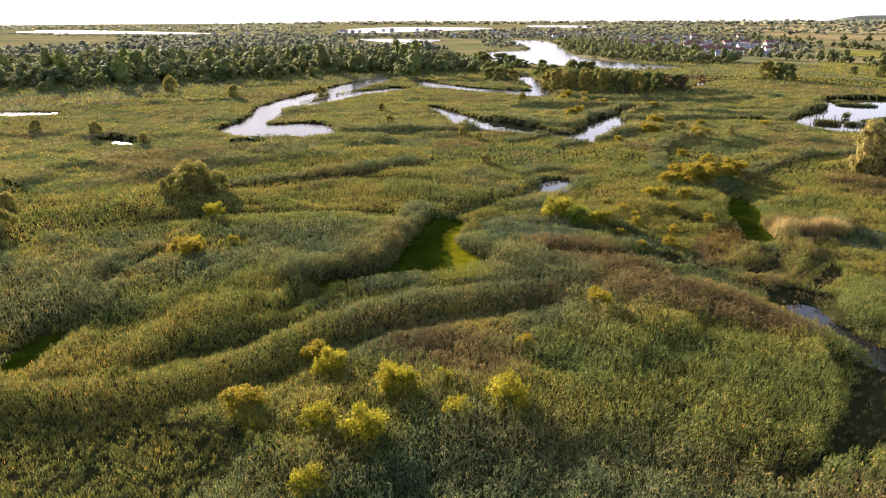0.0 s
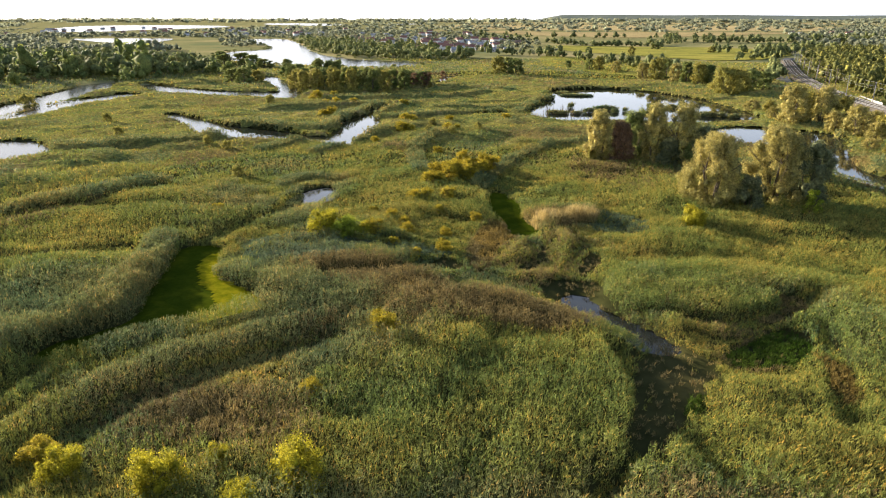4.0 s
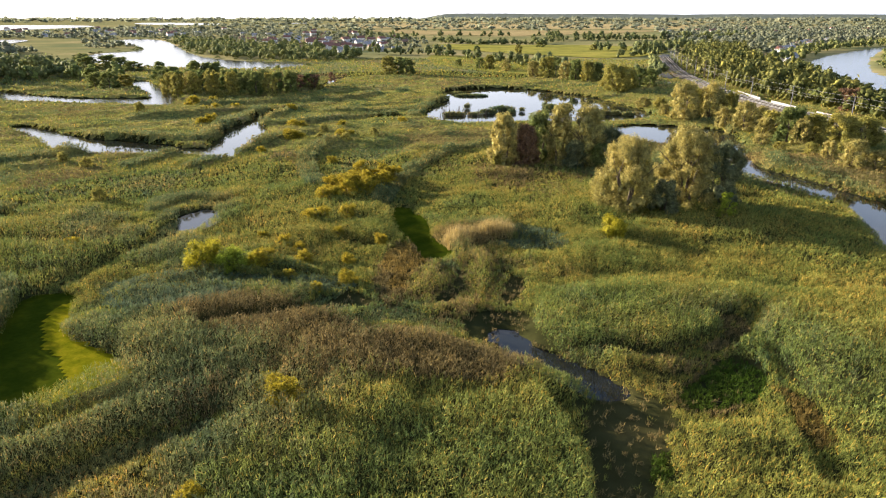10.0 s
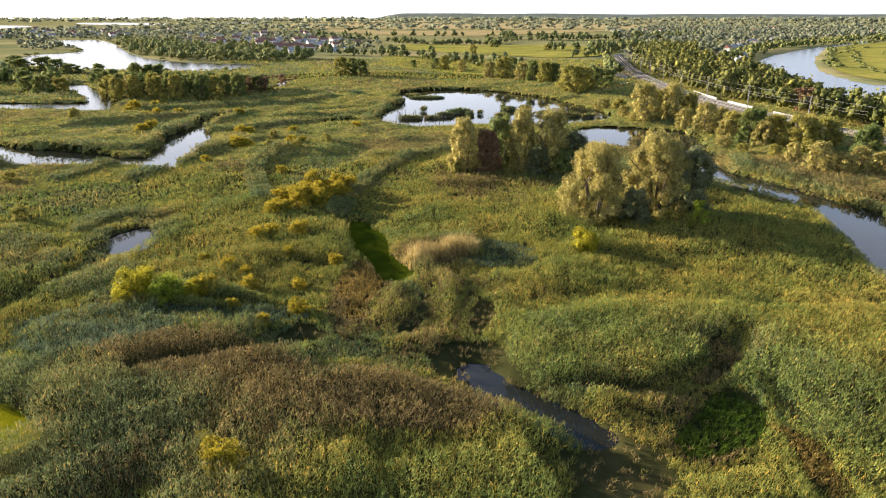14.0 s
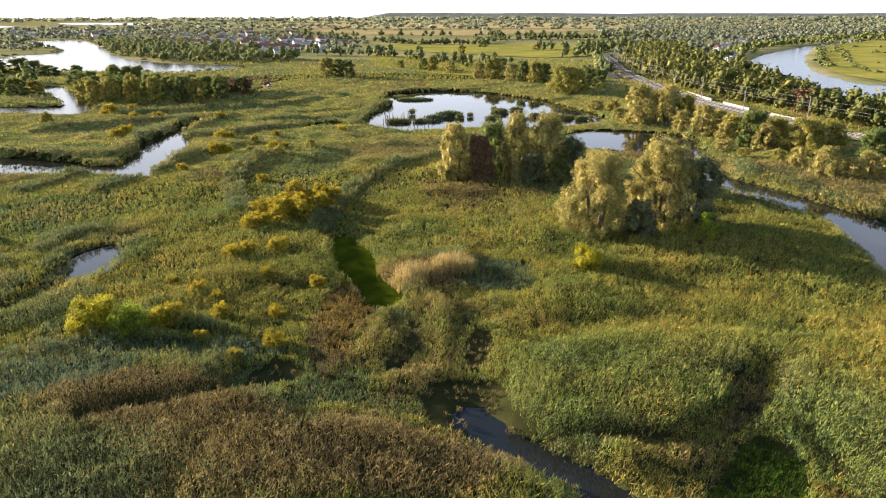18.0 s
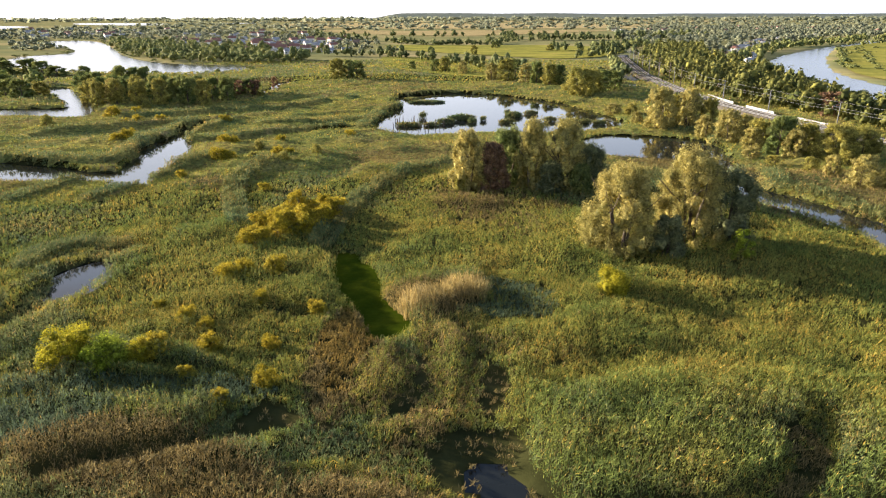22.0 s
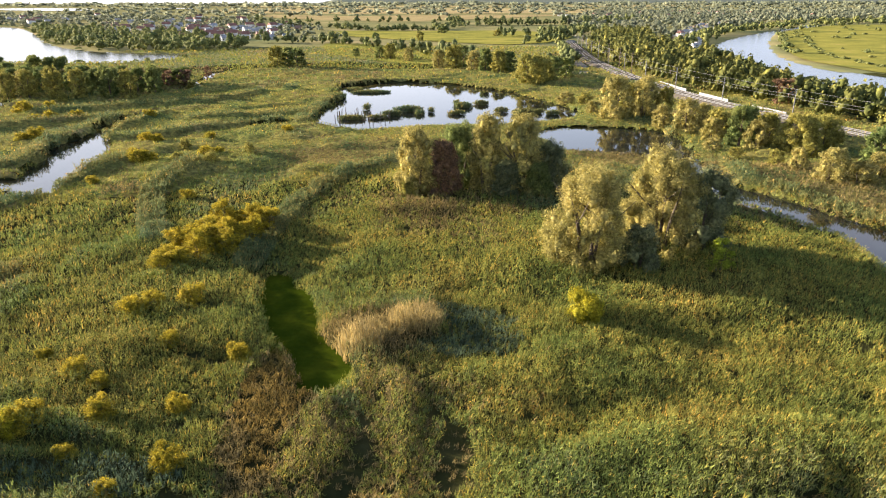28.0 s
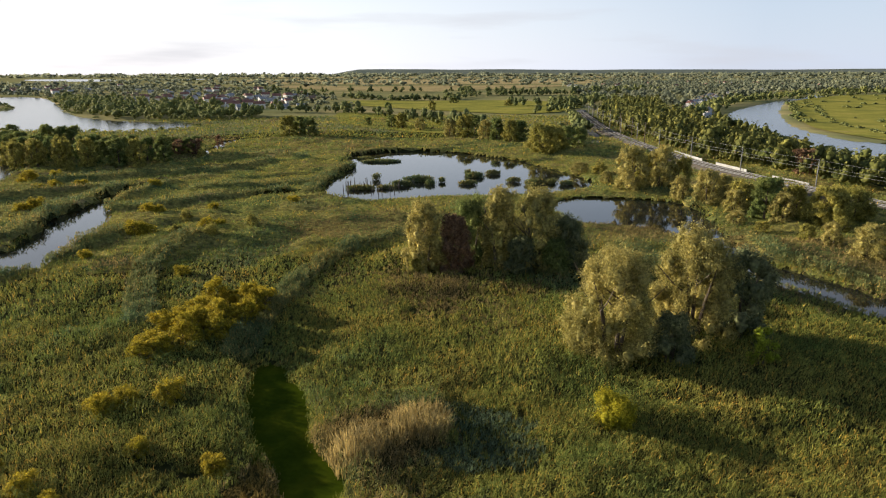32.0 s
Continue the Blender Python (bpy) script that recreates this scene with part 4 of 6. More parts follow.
DRY_STANDS = [(rounded(p, 1), gain) for p, gain in [
    ([(-40, 52), (-28, 51), (-17, 53), (-11, 45), (-18, 37), (-28, 36), (-34, 41)], 0.13), ([(-12, 46), (-2, 46), (2, 39), (7, 35), (7, 31), (0, 31), (-7, 33), (-11, 37)], 0.16),
    ([(-44, 14), (-38, 20), (-33, 27), (-26, 34), (-19, 31), (-18, 24), (-20, 18), (-21, 12), (-34, 4)], 0.05), ([(0, 100), (16, 104), (22, 112), (14, 122), (-4, 120), (-8, 108)], 0.06),
    ([(58, 150), (66, 146), (74, 132), (78, 118), (70, 112), (64, 124)], 0.4)]]


def dryness(x, y):
    d = 0.9 * fractal(x, y, 22, 41) - 0.1
    for cx, cy, ra, rb, s in [(-3, 49, 5, 6, .25), (-38, -2, 16, 10, .08), (12, 8, 9, 8, .2), (1, 37, 6, 5, .5), (-14, 40, 7, 6, .35), (-26, 47, 9, 5, .5), (-11, 62.5, 2.4, 9, .8), (-38, 20, 9, 7, .05), (-20, 10, 12, 8, .2), (-2, 76, 6, 3, .8),
                               (18, 65, 10, 8, .25), (8, 115, 14, 10, .10), (-10, 160, 22, 16, .35), (82, 132, 14, 10, .5), (66, 140, 10, 8, .4), (47, 152, 12, 8, .4), (20, 34, 3, 3, .6), (-60, 15, 10, 10, .2), (-36, 22, 9, 7, .05), (-28, 15, 10, 7, .2), (-24, 28, 8, 6, .25), (-8, 37, 6, 5, .2), (-150, 55, 40, 16, .25)]:
        d = d + s * blob(x, y, cx, cy, ra, rb)
    for p, gain in DRY_STANDS:
        d = d + gain * smooth(0.5, -4.0, np.where(inside(x, y, p), -1, 1) * line_distance(x, y, np.vstack([p, p[:1]])))
    for cx, cy, ra, s in [(2, 24, 10, .5), (24, 55, 12, .3), (34, 38, 10, .4), (-45, 68, 12, .25), (20, 24, 7, .6), (6, 72, 5, .4)]:
        d = d - s * blob(x, y, cx, cy, ra)
    return d


def lushness(x, y):
    d = fractal(x, y, 26, 61)
    for cx, cy, ra, rb, s in [(20, 26, 7, 6, .8), (28, 70, 22, 14, .3), (3, 22, 12, 7, .25), (-36, 30, 4, 4, .5), (-44, 17, 3, 3, .4), (20, 100, 14, 10, .3), (-100, 50, 18, 14, .5), (-70, 45, 14, 10, .2), (-60, 170, 60, 50, .2), (-25, 85, 9, 16, .15), (-6.3, 57.6, 2.4, 3, .6), (15, 35.5, 3, 2.5, .5), (-13, 10, 9, 6, .3), (-80, 55, 12, 16, .25), (-66, 192, 9, 12, .4), (-40, 245, 30, 30, .3), (-60, 320, 40, 40, .3), (33, 37, 9, 9, -.4), (-30, 15, 14, 14, -.25), (50, 100, 10, 8, .3)]:
        d = d + s * blob(x, y, cx, cy, ra, rb)
    return d


def blades(rng, x, y, z, h, count, width, lean, bent):
    """Tapered blades in tufts, each blade on its own: bent ones have two faces, the far ones a single one."""
    n = len(x)
    x, y, z, h = (np.repeat(v, count) for v in (x, y, z, h))
    m = n * count
    az, turn = rng.uniform(0, 2 * np.pi, m), rng.uniform(0, 2 * np.pi, m)
    spread = width * 1.9
    bx, by = x + rng.normal(0, spread, m), y + rng.normal(0, spread, m)
    length = h * rng.uniform(0.5, 1.2, m)
    tilt = lean * rng.uniform(0.1, 1.4, m)
    ox, oy = np.cos(az) * length * tilt + 0.07 * length, np.sin(az) * length * tilt - 0.035 * length
    w = width * rng.uniform(0.6, 1.3, m) * 0.5
    wx, wy = np.cos(turn) * w, np.sin(turn) * w
    tip = np.stack([bx + ox, by + oy, z + length * (1 - 0.25 * tilt)], 1)
    if not bent:
        zm = z + length * 0.35
        co = np.stack([np.stack([bx - wx, by - wy, zm], 1), np.stack([bx + wx, by + wy, zm], 1), tip], 1)
        return co.reshape(-1, 3), np.arange(3 * m), np.full(m, 3)
    zm = z + length * 0.62
    co = np.stack([np.stack([bx - wx * 0.6, by - wy * 0.6, z], 1), np.stack([bx + wx * 0.6, by + wy * 0.6, z], 1),
                   np.stack([bx + ox * 0.42 + wx, by + oy * 0.42 + wy, zm], 1), np.stack([bx + ox * 0.42 - wx, by + oy * 0.42 - wy, zm], 1), tip], 1)
    k = np.arange(m)[:, None] * 5
    loops = np.concatenate([k + [0, 1, 2, 3], k + [3, 2, 4]], 1).ravel()
    return co.reshape(-1, 3), loops, np.tile([4, 3], m)


def leafy(rng, x, y, z, h, count, length, width):
    """Reed tufts as sprays of narrow pointed leaves set up the stems: three corners a leaf."""
    n = len(x)
    x, y, z, h = (np.repeat(v, count) for v in (x, y, z, h))
    m = n * count
    up = rng.uniform(0.08, 1.0, m)
    az, el = rng.uniform(0, 2 * np.pi, m), np.radians(rng.uniform(20, 85, m))
    base = np.stack([x + rng.normal(0, length * 0.36, m), y + rng.normal(0, length * 0.36, m), z + h * up], 1)
    way = np.stack([np.cos(az) * np.cos(el) + 0.12, np.sin(az) * np.cos(el) - 0.06, np.sin(el)], 1)
    side = np.stack([-np.sin(az), np.cos(az), rng.normal(0, 0.4, m)], 1)
    size = length * rng.uniform(0.6, 1.35, (m, 1))
    w = width * rng.uniform(0.7, 1.3, (m, 1)) * 0.5
    co = np.stack([base - side * w, base + side * w, base + way * size], 1)
    return co.reshape(-1, 3), np.arange(3 * m), np.full(m, 3)


def joined(pieces):
    co, lo, sz, base = [], [], [], 0
    for c, l, s in pieces:
        co.append(c), lo.append(l + base), sz.append(s)
        base += len(c)
    return np.concatenate(co), np.concatenate(lo), np.concatenate(sz)


KINDS = {"reed": (REED, "reeds", "tall blue-green reeds growing densely in the marsh"), "sedge": (SEDGE, "sedge", "yellow-green sedge and marsh grass in soft tussocks"),
         "dry": (DRY, "dry reeds", "brownish dry reeds with ripe seed heads"), "plume": (TAN, "reed plumes", "pale straw-coloured reed plumes on a raised clump"),
         "weed": (WEED, "water weed", "low bright green weed in a wet hollow"), "fresh": (FRESH, "reeds", "fresh green leafy reeds in dense stands"),
         "russet": (RUSSET, "sedge", "low russet sedge along a drying channel"), "grey": (SHADE_REED, "reeds", "low reeds coloured blue-grey in place of shade")}
ZONE_KIND = {"reed": 0, "sedge": 1, "gold": 2, "plume": 3, "weed": 4, "fresh": 5, "russet": 6, "grey": 7, "bare": 2}
heap = {k: [] for k in KINDS}
rng = np.random.default_rng(5)
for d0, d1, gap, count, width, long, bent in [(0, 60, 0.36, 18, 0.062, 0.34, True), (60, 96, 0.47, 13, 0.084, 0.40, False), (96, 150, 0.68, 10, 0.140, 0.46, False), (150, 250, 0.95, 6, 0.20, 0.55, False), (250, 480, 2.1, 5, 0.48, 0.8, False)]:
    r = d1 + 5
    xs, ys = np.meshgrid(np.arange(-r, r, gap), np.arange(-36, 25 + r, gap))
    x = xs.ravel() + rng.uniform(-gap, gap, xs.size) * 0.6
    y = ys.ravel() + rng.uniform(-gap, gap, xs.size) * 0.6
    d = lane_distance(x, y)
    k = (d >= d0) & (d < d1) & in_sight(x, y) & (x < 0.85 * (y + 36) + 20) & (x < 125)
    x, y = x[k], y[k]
    clump = vnoise(x / (0.45 + gap), y / (0.45 + gap), 77)
    edge = shore(x, y)
    k = (edge > -0.3) & (clump > 0.14)
    x, y, edge, clump = x[k], y[k], edge[k], clump[k]
    twice = np.where(belt_height(x, y) > 0.4, 3 if d0 > 90 else 2, 1)      # the belts stand dense
    x, y, edge, clump = (np.repeat(v, twice) for v in (x, y, edge, clump))
    z, h = ground_height(x, y, edge), reed_height(x, y)
    h = h * (0.78 + 0.36 * clump) * (1 + 0.12 * np.exp(-((edge / 3) ** 2)))
    h = np.maximum(0.35, h * 0.84)
    dry, lush = dryness(x, y) + rng.normal(0, 0.07, len(x)), lushness(x, y) + rng.normal(0, 0.06, len(x))
    # the lowest hollows get darker reed, not yellow sedge, to suggest shade
    kind = np.where(dry > 0.55, 2, np.where((lush > 0.60) | ((h < 1.0) & (h > 0.48) & (dry < 0.5)), 1, np.where(lush > 0.50, 5, 0)))
    kind[belt_height(x, y) > 0.4] = 0
    code = zone_code(x, y)
    cover = rng.uniform(size=len(x))
    keep = np.ones(len(x), bool)
    for q, zone in enumerate(ZONES):
        m = code == q
        if m.any():
            mixed = 0.25 + 0.9 * fractal(x[m], y[m], 5.0, 151, 3) if zone[1] in ("fresh", "grey", "gold") else 0.95
            own = np.where((zone[1] == "gold") & (rng.uniform(size=m.sum()) < 0.6), 1, ZONE_KIND[zone[1]])
            kind[m] = np.where(rng.uniform(size=m.sum()) < mixed, own, kind[m])
            if zone[1] == "weed":
                h[m] = 0.3
            keep[m] = cover[m] < zone[3]
    x, y, z, h, kind = (v[keep] for v in (x, y, z, h, kind))
    z = np.maximum(z, 0.02)
    for code, key in enumerate(KINDS):
        s = kind == code
        if s.any():
            if key == "plume":
                heap[key].append(blades(rng, x[s], y[s], z[s], h[s] * 1.1, count // 2, width * 0.8, 0.45, bent))
            elif key == "sedge":
                heap[key].append(leafy(rng, x[s], y[s], z[s], h[s] * 0.85, count, long * 1.15, width * 0.8))
            else:
                heap[key].append(leafy(rng, x[s], y[s], z[s], h[s], count, long, width))
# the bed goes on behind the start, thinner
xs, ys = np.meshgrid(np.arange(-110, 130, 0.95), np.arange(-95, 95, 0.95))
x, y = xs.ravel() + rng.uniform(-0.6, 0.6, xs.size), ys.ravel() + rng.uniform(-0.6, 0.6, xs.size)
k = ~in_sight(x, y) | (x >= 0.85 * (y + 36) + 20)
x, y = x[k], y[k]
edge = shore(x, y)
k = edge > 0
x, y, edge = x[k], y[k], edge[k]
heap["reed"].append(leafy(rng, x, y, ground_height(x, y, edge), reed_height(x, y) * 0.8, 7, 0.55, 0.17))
for key, (material, word, label) in KINDS.items():
    if not heap[key]:
        continue
    ob = new({"sedge": "sedge_meadow", "weed": "wet_weed"}.get(key, "reed_bed"), array_mesh(key, *joined(heap[key]), material))
    tagged(ob, label, word, kind="stuff")
heap.clear()


# ---- trees and bushes ----
def hearts(rng, centres, radii, tall, seg=7, rings=4, rough=0.22, cone=0.0):
    """Uneven lumps of closed foliage that fill the inside of crowns."""
    n = len(centres)
    el = np.linspace(-0.5, 0.5, rings + 2)[1:-1] * np.pi
    az = np.arange(seg) * 2 * np.pi / seg
    A, E = np.meshgrid(az, el)
    unit = np.concatenate([[[0, 0, -1]], np.stack([np.cos(A) * np.cos(E), np.sin(A) * np.cos(E), np.sin(E)], 2).reshape(-1, 3), [[0, 0, 1]]])
    m = len(unit)
    r = radii[:, None] * (1 + rough * rng.uniform(-1, 1, (n, m)))
    wide = r * (1 - cone * np.clip(unit[:, 2] + 0.3, 0, 1.3))
    co = centres[:, None, :] + np.stack([unit[:, 0] * wide, unit[:, 1] * wide, unit[:, 2] * tall[:, None] * r / radii[:, None]], 2)
    face, size = [], []
    for j in range(seg):
        k = (j + 1) % seg
        face += [0, 1 + k, 1 + j]
        size.append(3)
        for q in range(rings - 1):
            face += [1 + q * seg + j, 1 + q * seg + k, 1 + (q + 1) * seg + k, 1 + (q + 1) * seg + j]
            size.append(4)
        face += [1 + (rings - 1) * seg + j, 1 + (rings - 1) * seg + k, m - 1]
        size.append(3)
    loops = (np.arange(n)[:, None] * m + np.array(face)[None, :]).ravel()
    return co.reshape(-1, 3), loops, np.tile(size, n)


def crown_mesh(name, rng, lobes, leaves, size, material, aspect=0.5, jitter=0.5, boughs=None, heart=0.5):
    """Leaf sprays over many lobes: (x, y, z, radius, flatten)."""
    lobes = np.array(lobes, float)
    weight = lobes[:, 3] ** 2
    pick = rng.choice(len(lobes), leaves, p=weight / weight.sum())
    v = rng.normal(size=(leaves, 3))
    v /= np.linalg.norm(v, axis=1, keepdims=True)
    rad = lobes[pick, 3] * rng.uniform(0.5, 1.32, leaves)
    c = lobes[pick, :3] + v * rad[:, None] * np.stack([np.ones(leaves), np.ones(leaves), lobes[pick, 4]], 1)
    k = c[:, 2] > 0.15
    pieces = [leaf_quads(rng, c[k], v[k], size, jitter, aspect)]
    if boughs is not None:
        q = np.array(boughs, float)
        pieces.append(hearts(rng, q[:, :3], q[:, 3] * heart, q[:, 3] * heart * q[:, 4], rough=0.3))
    return array_mesh(name, *joined(pieces), material)


def tree(name, seed, height, width, leaf_mat, label, category="tree", leaves=5000, lobes_n=40, leaf=0.42, skirt=0.12, stems=1, sag=1.0, top=0.0, lump=(0.13, 0.22), bumps=9, heart=0.42):
    """A broadleaf tree or bush: trunk (or several stems), limbs and a lobed crown."""
    rng = np.random.default_rng(seed)
    root = new(name)
    lobes, boughs = [], []
    for k in range(lobes_n):
        t = (k + rng.uniform(0, 1)) / lobes_n
        zc = height * (skirt + (0.92 - skirt) * t)
        profile = math.sin(math.pi * (0.24 + 0.70 * t)) ** 0.6 * (1 - top * t)
        a, rr = 2.4 * k + rng.uniform(-0.7, 0.7), width * 0.5 * profile * rng.uniform(0.5, 1.0)
        lr = width * rng.uniform(*lump)
        c = np.array([rr * math.cos(a) * 0.8, rr * math.sin(a) * 0.8, min(max(zc, lr * 0.6), height - lr * sag * rng.uniform(0.9, 1.6))])
        boughs.append((*c, lr, sag))
        for _ in range(bumps):      # smaller bumps over each bough
            v = rng.normal(size=3)
            v /= np.linalg.norm(v)
            v[2] = abs(v[2]) if rng.uniform() < 0.55 else v[2]
            lobes.append((*(c + v * lr * (0.78, 0.78, 0.78 * sag)), lr * rng.uniform(0.28, 0.5), sag))
    crown = new("crown", crown_mesh("crown", rng, lobes, leaves, leaf, leaf_mat, boughs=boughs, heart=heart))
    crown.parent = root
    for s in range(stems):
        a = 2 * math.pi * s / stems + rng.uniform(0, 1)
        o = 0.0 if stems == 1 else width * 0.07
        lean = 0.03 if stems == 1 else 0.16
        p = [(o * math.cos(a) + lean * height * k * k * math.cos(a), o * math.sin(a) + lean * height * k * k * math.sin(a), height * 0.78 * k - 0.3) for k in (0, 0.2, 0.45, 0.7, 1)]
        r0 = height * (0.026 if stems == 1 else 0.018)
        part("trunk" if stems == 1 else "stem", tube_bm(p, [r0 * 1.4, r0, r0 * 0.75, r0 * 0.5, r0 * 0.2]), BARK, root)
        for _ in range(4 if stems == 1 else 2):
            k = rng.uniform(0.3, 0.75)
            q = Vector(p[2]).lerp(Vector(p[3]), k)
            b = rng.uniform(0, 2 * math.pi)
            ln = width * rng.uniform(0.25, 0.4)
            part("limb", tube_bm([q, q + Vector((math.cos(b) * ln * 0.5, math.sin(b) * ln * 0.5, ln * 0.4)), q + Vector((math.cos(b) * ln, math.sin(b) * ln, ln * 0.9))], [r0 * 0.45, r0 * 0.3, r0 * 0.1], 5), BARK, root)
    return tagged(root, label, category)


def put(ob, x, y, scale=1.0, turn=0.0, z=None):
    z = float(ground_height(np.array([float(x)]), np.array([float(y)]))[0]) if z is None else z
    ob.matrix_basis = pose(x, y, z, 0, 0, turn) @ Matrix.Diagonal((scale, scale, scale, 1))
    return ob


def copy_at(ob, x, y, scale=1.0, turn=0.0, wide=None):
    z = float(ground_height(np.array([float(x)]), np.array([float(y)]))[0])
    keep = ob.scale.copy()
    ob.scale = (1, 1, 1)
    made = copy_thing(ob, pose(x, y, z, 0, 0, turn) @ Matrix.Diagonal((wide or scale, wide or scale, scale, 1)))
    ob.scale = keep
    return made


# the two great willows on the reed bed
put(tree("willow_tree", 1, 12.9, 13.0, WILLOW, "tall bushy willow with golden-grey foliage down to the reeds", leaves=58000, lobes_n=64, leaf=0.21, skirt=0.0, stems=4, sag=1.25, top=0.08, lump=(0.075, 0.125), bumps=10, heart=0.44), 22.6, 92.0)
put(tree("willow_tree", 2, 13.8, 12.4, WILLOW, "broad willow with golden-grey foliage beside its taller neighbour", leaves=58000, lobes_n=64, leaf=0.21, skirt=0.0, stems=4, sag=1.25, top=0.08, lump=(0.075, 0.125), bumps=10, heart=0.44), 33.6, 97.5, 1.0, 40)
put(tree("willow_tree", 3, 11.2, 9.0, WILLOW_GREY, "grey-green willow shaded by the golden willows", leaves=14000, lobes_n=26, leaf=0.28, skirt=0.02, stems=3, sag=1.4, lump=(0.11, 0.18), heart=0.6), 39.4, 97.6, 1.0, 10)
put(tree("willow_bush", 4, 6.6, 5.5, WILLOW_GREY, "low grey-green willow bush between two willows", "bush", leaves=8000, lobes_n=18, leaf=0.26, skirt=0.02, stems=3, sag=1.3, heart=0.6), 28.6, 90.6)
# the grove behind them
for seed, x, y, h, w, m, lab in [(11, 2.4, 127, 12.0, 8.4, WILLOW, "olive-green willow at the edge of a grove"), (12, 7.2, 126.6, 9.8, 7.0, RUST, "half-dead tree with rusty brown foliage in a grove"),
                                 (13, 10.2, 131, 11.8, 8.5, GREEN, "dark green tree in the middle of a grove"), (14, 14.6, 128, 13.6, 8.6, WILLOW, "olive-green willow in a grove"),
                                 (15, 20.4, 126.6, 14.2, 9.8, WILLOW, "golden-green willow in a grove"), (16, 25.4, 128.0, 9.2, 9.0, WILLOW_GREY, "low grey willow at the side of a grove"), (17, 17.6, 124.5, 6.5, 6.0, WILLOW_GREY, "grey-green willow bush in front of a grove"),
                                 (18, 1.2, 125.6, 4.2, 3.2, OLIVE, "small olive bush at the foot of a grove"), (19, 22.8, 123.8, 6.0, 6.0, GREEN, "dark green bush in front of a grove")]:
    put(tree("tree" if h > 7 else "bush", seed, h, w, m, lab, "tree" if h > 7 else "bush", leaves=16000, lobes_n=40, leaf=0.26, skirt=0.0, stems=2, sag=1.25, top=0.2, lump=(0.11, 0.17), bumps=10, heart=0.5), x, y)
# single bushes in the reeds
put(tree("bush", 31, 3.9, 4.8, YELLOW, "round yellow-green bush standing in the reeds", "bush", 9000, 12, 0.19, 0.0, 3, lump=(0.2, 0.28), heart=0.55), 18.6, 77.6, 0.84)
put(tree("bush", 32, 4.3, 3.4, LIME, "bright green bush in the willows' shade", "bush", 3200, 10, 0.20, 0.05, 3), 38.4, 89.8)
YB = put(tree("bush", 33, 3.9, 5.0, YELLOW, "bright yellow-leaved bush among the reeds", "bush", 6500, 12, 0.18, 0.0, 3, lump=(0.18, 0.27)), -36.2, 60.4)
put(tree("bush", 34, 3.4, 4.6, LIME, "pale lime-green bush beside a yellow one", "bush", 6000, 12, 0.18, 0.0, 3, lump=(0.18, 0.27)), -32.6, 60.2)
GB = put(tree("bush", 35, 3.0, 3.6, GOLD, "small golden-yellow bush among the reeds", "bush", 4500, 11, 0.18, 0.0, 3, lump=(0.17, 0.26)), -15.9, 29.0)
for x, y, s in [(-30, 61.5, .75), (-31, 2.6, .95), (-23.6, 3.0, 1.15), (-21, -4.2, 1.2), (-25, -5.0, .95), (-17.1, 2.4, .85), (-14.2, 6.2, 1.2), (-19.9, -11, .9), (-29, -8, .6), (-21, 6.3, .65), (-73, 18, .7), (-70, 22, .55), (-84, 29, 1.1)]:
    copy_at(YB, x, y, s * 0.74, 70 * x, s * 0.66)
for x, y, s in [(-18.4, 32.2, .6), (-18.6, 17.2, .65), (-29, 62.3, .9), (-24.2, 63.6, .75), (-18.4, 64.4, .6), (-16.9, 57.1, .75), (-20, 54.3, .55), (-28.8, 70, .7), (-22.1, 74.8, .65), (-15.2, 72.2, .7), (-26.4, 82.8, .9), (-22.6, 84, .9), (-28.3, 81.5, .9), (-58, 66, .7), (-26, 68, .6), (-24.6, 58.5, .5), (-33, 73, .5)]:
    copy_at(GB, x, y, s * 0.85, 50 * y, s)
for x, y, s in [(-85.6, 177.8, 1.1), (-88, 176, .8), (-110, 220, 1.3), (-104, 223, 1.0), (-51, 152.6, .9), (-53.4, 153, 1.1), (-40.8, 157, .9), (-38.6, 158, .7), (-36, 127, .6), (-56.5, 172.7, .8), (-59, 174, .9), (-56, 137.5, .6), (-96, 206, 1.0), (-90, 209, .9), (-99, 204, .8), (-45, 176, .7), (-28, 182, .8), (-70, 208, .9), (-34.5, 4, .7), (-32, -6.8, .9), (-69.9, 14.8, .9), (-74, 16, .7)]:
    copy_at(GB, x, y, s, 40 * y, s * 1.3)
SHRUB = put(tree("bush", 36, 4.0, 4.4, GOLD, "golden-olive shrub in a spreading thicket", "bush", 3600, 10, 0.22, 0.04, 4), -26.6, 113)
srng = random.Random(8)
for k in range(26):
    t = k / 25
    copy_at(SHRUB, -27.5 + 5.5 * t + srng.uniform(-4.2, 4.2), 94 + 20 * t + srng.uniform(-2.5, 2.5), srng.uniform(0.55, 1.0), srng.uniform(0, 360), srng.uniform(0.7, 1.0))
# the thicket in the west of the marsh
W_SHRUB = put(tree("bush", 37, 6.0, 7.0, OLIVE, "dark olive willow thicket in the open marsh", "bush", 6000, 14, 0.30, 0.02, 4), -102, 38)
for x, y, s in [(-98, 34.5, .8), (-106, 42, .85), (-97, 40, .75), (-103, 33, .6), (-117, 11.4, .6), (-104, 4.5, .7), (-232, 149, .9), (-208, 178, .9), (-276, 148, 1.2), (-182, 62, .7), (-161, 64, .5), (-206, 57, .6), (-70, 92, .45), (-38, 150, .5), (-32, 158, .5), (-48, 166, .45), (-45, 152, .4),
                (-118, 197, .7), (-108, 240, .6), (-128, 128, .5), (-96, 122, .45), (-88, 118, .4), (-150, 150, .5)]:
    copy_at(W_SHRUB, x, y, s, 33 * x)

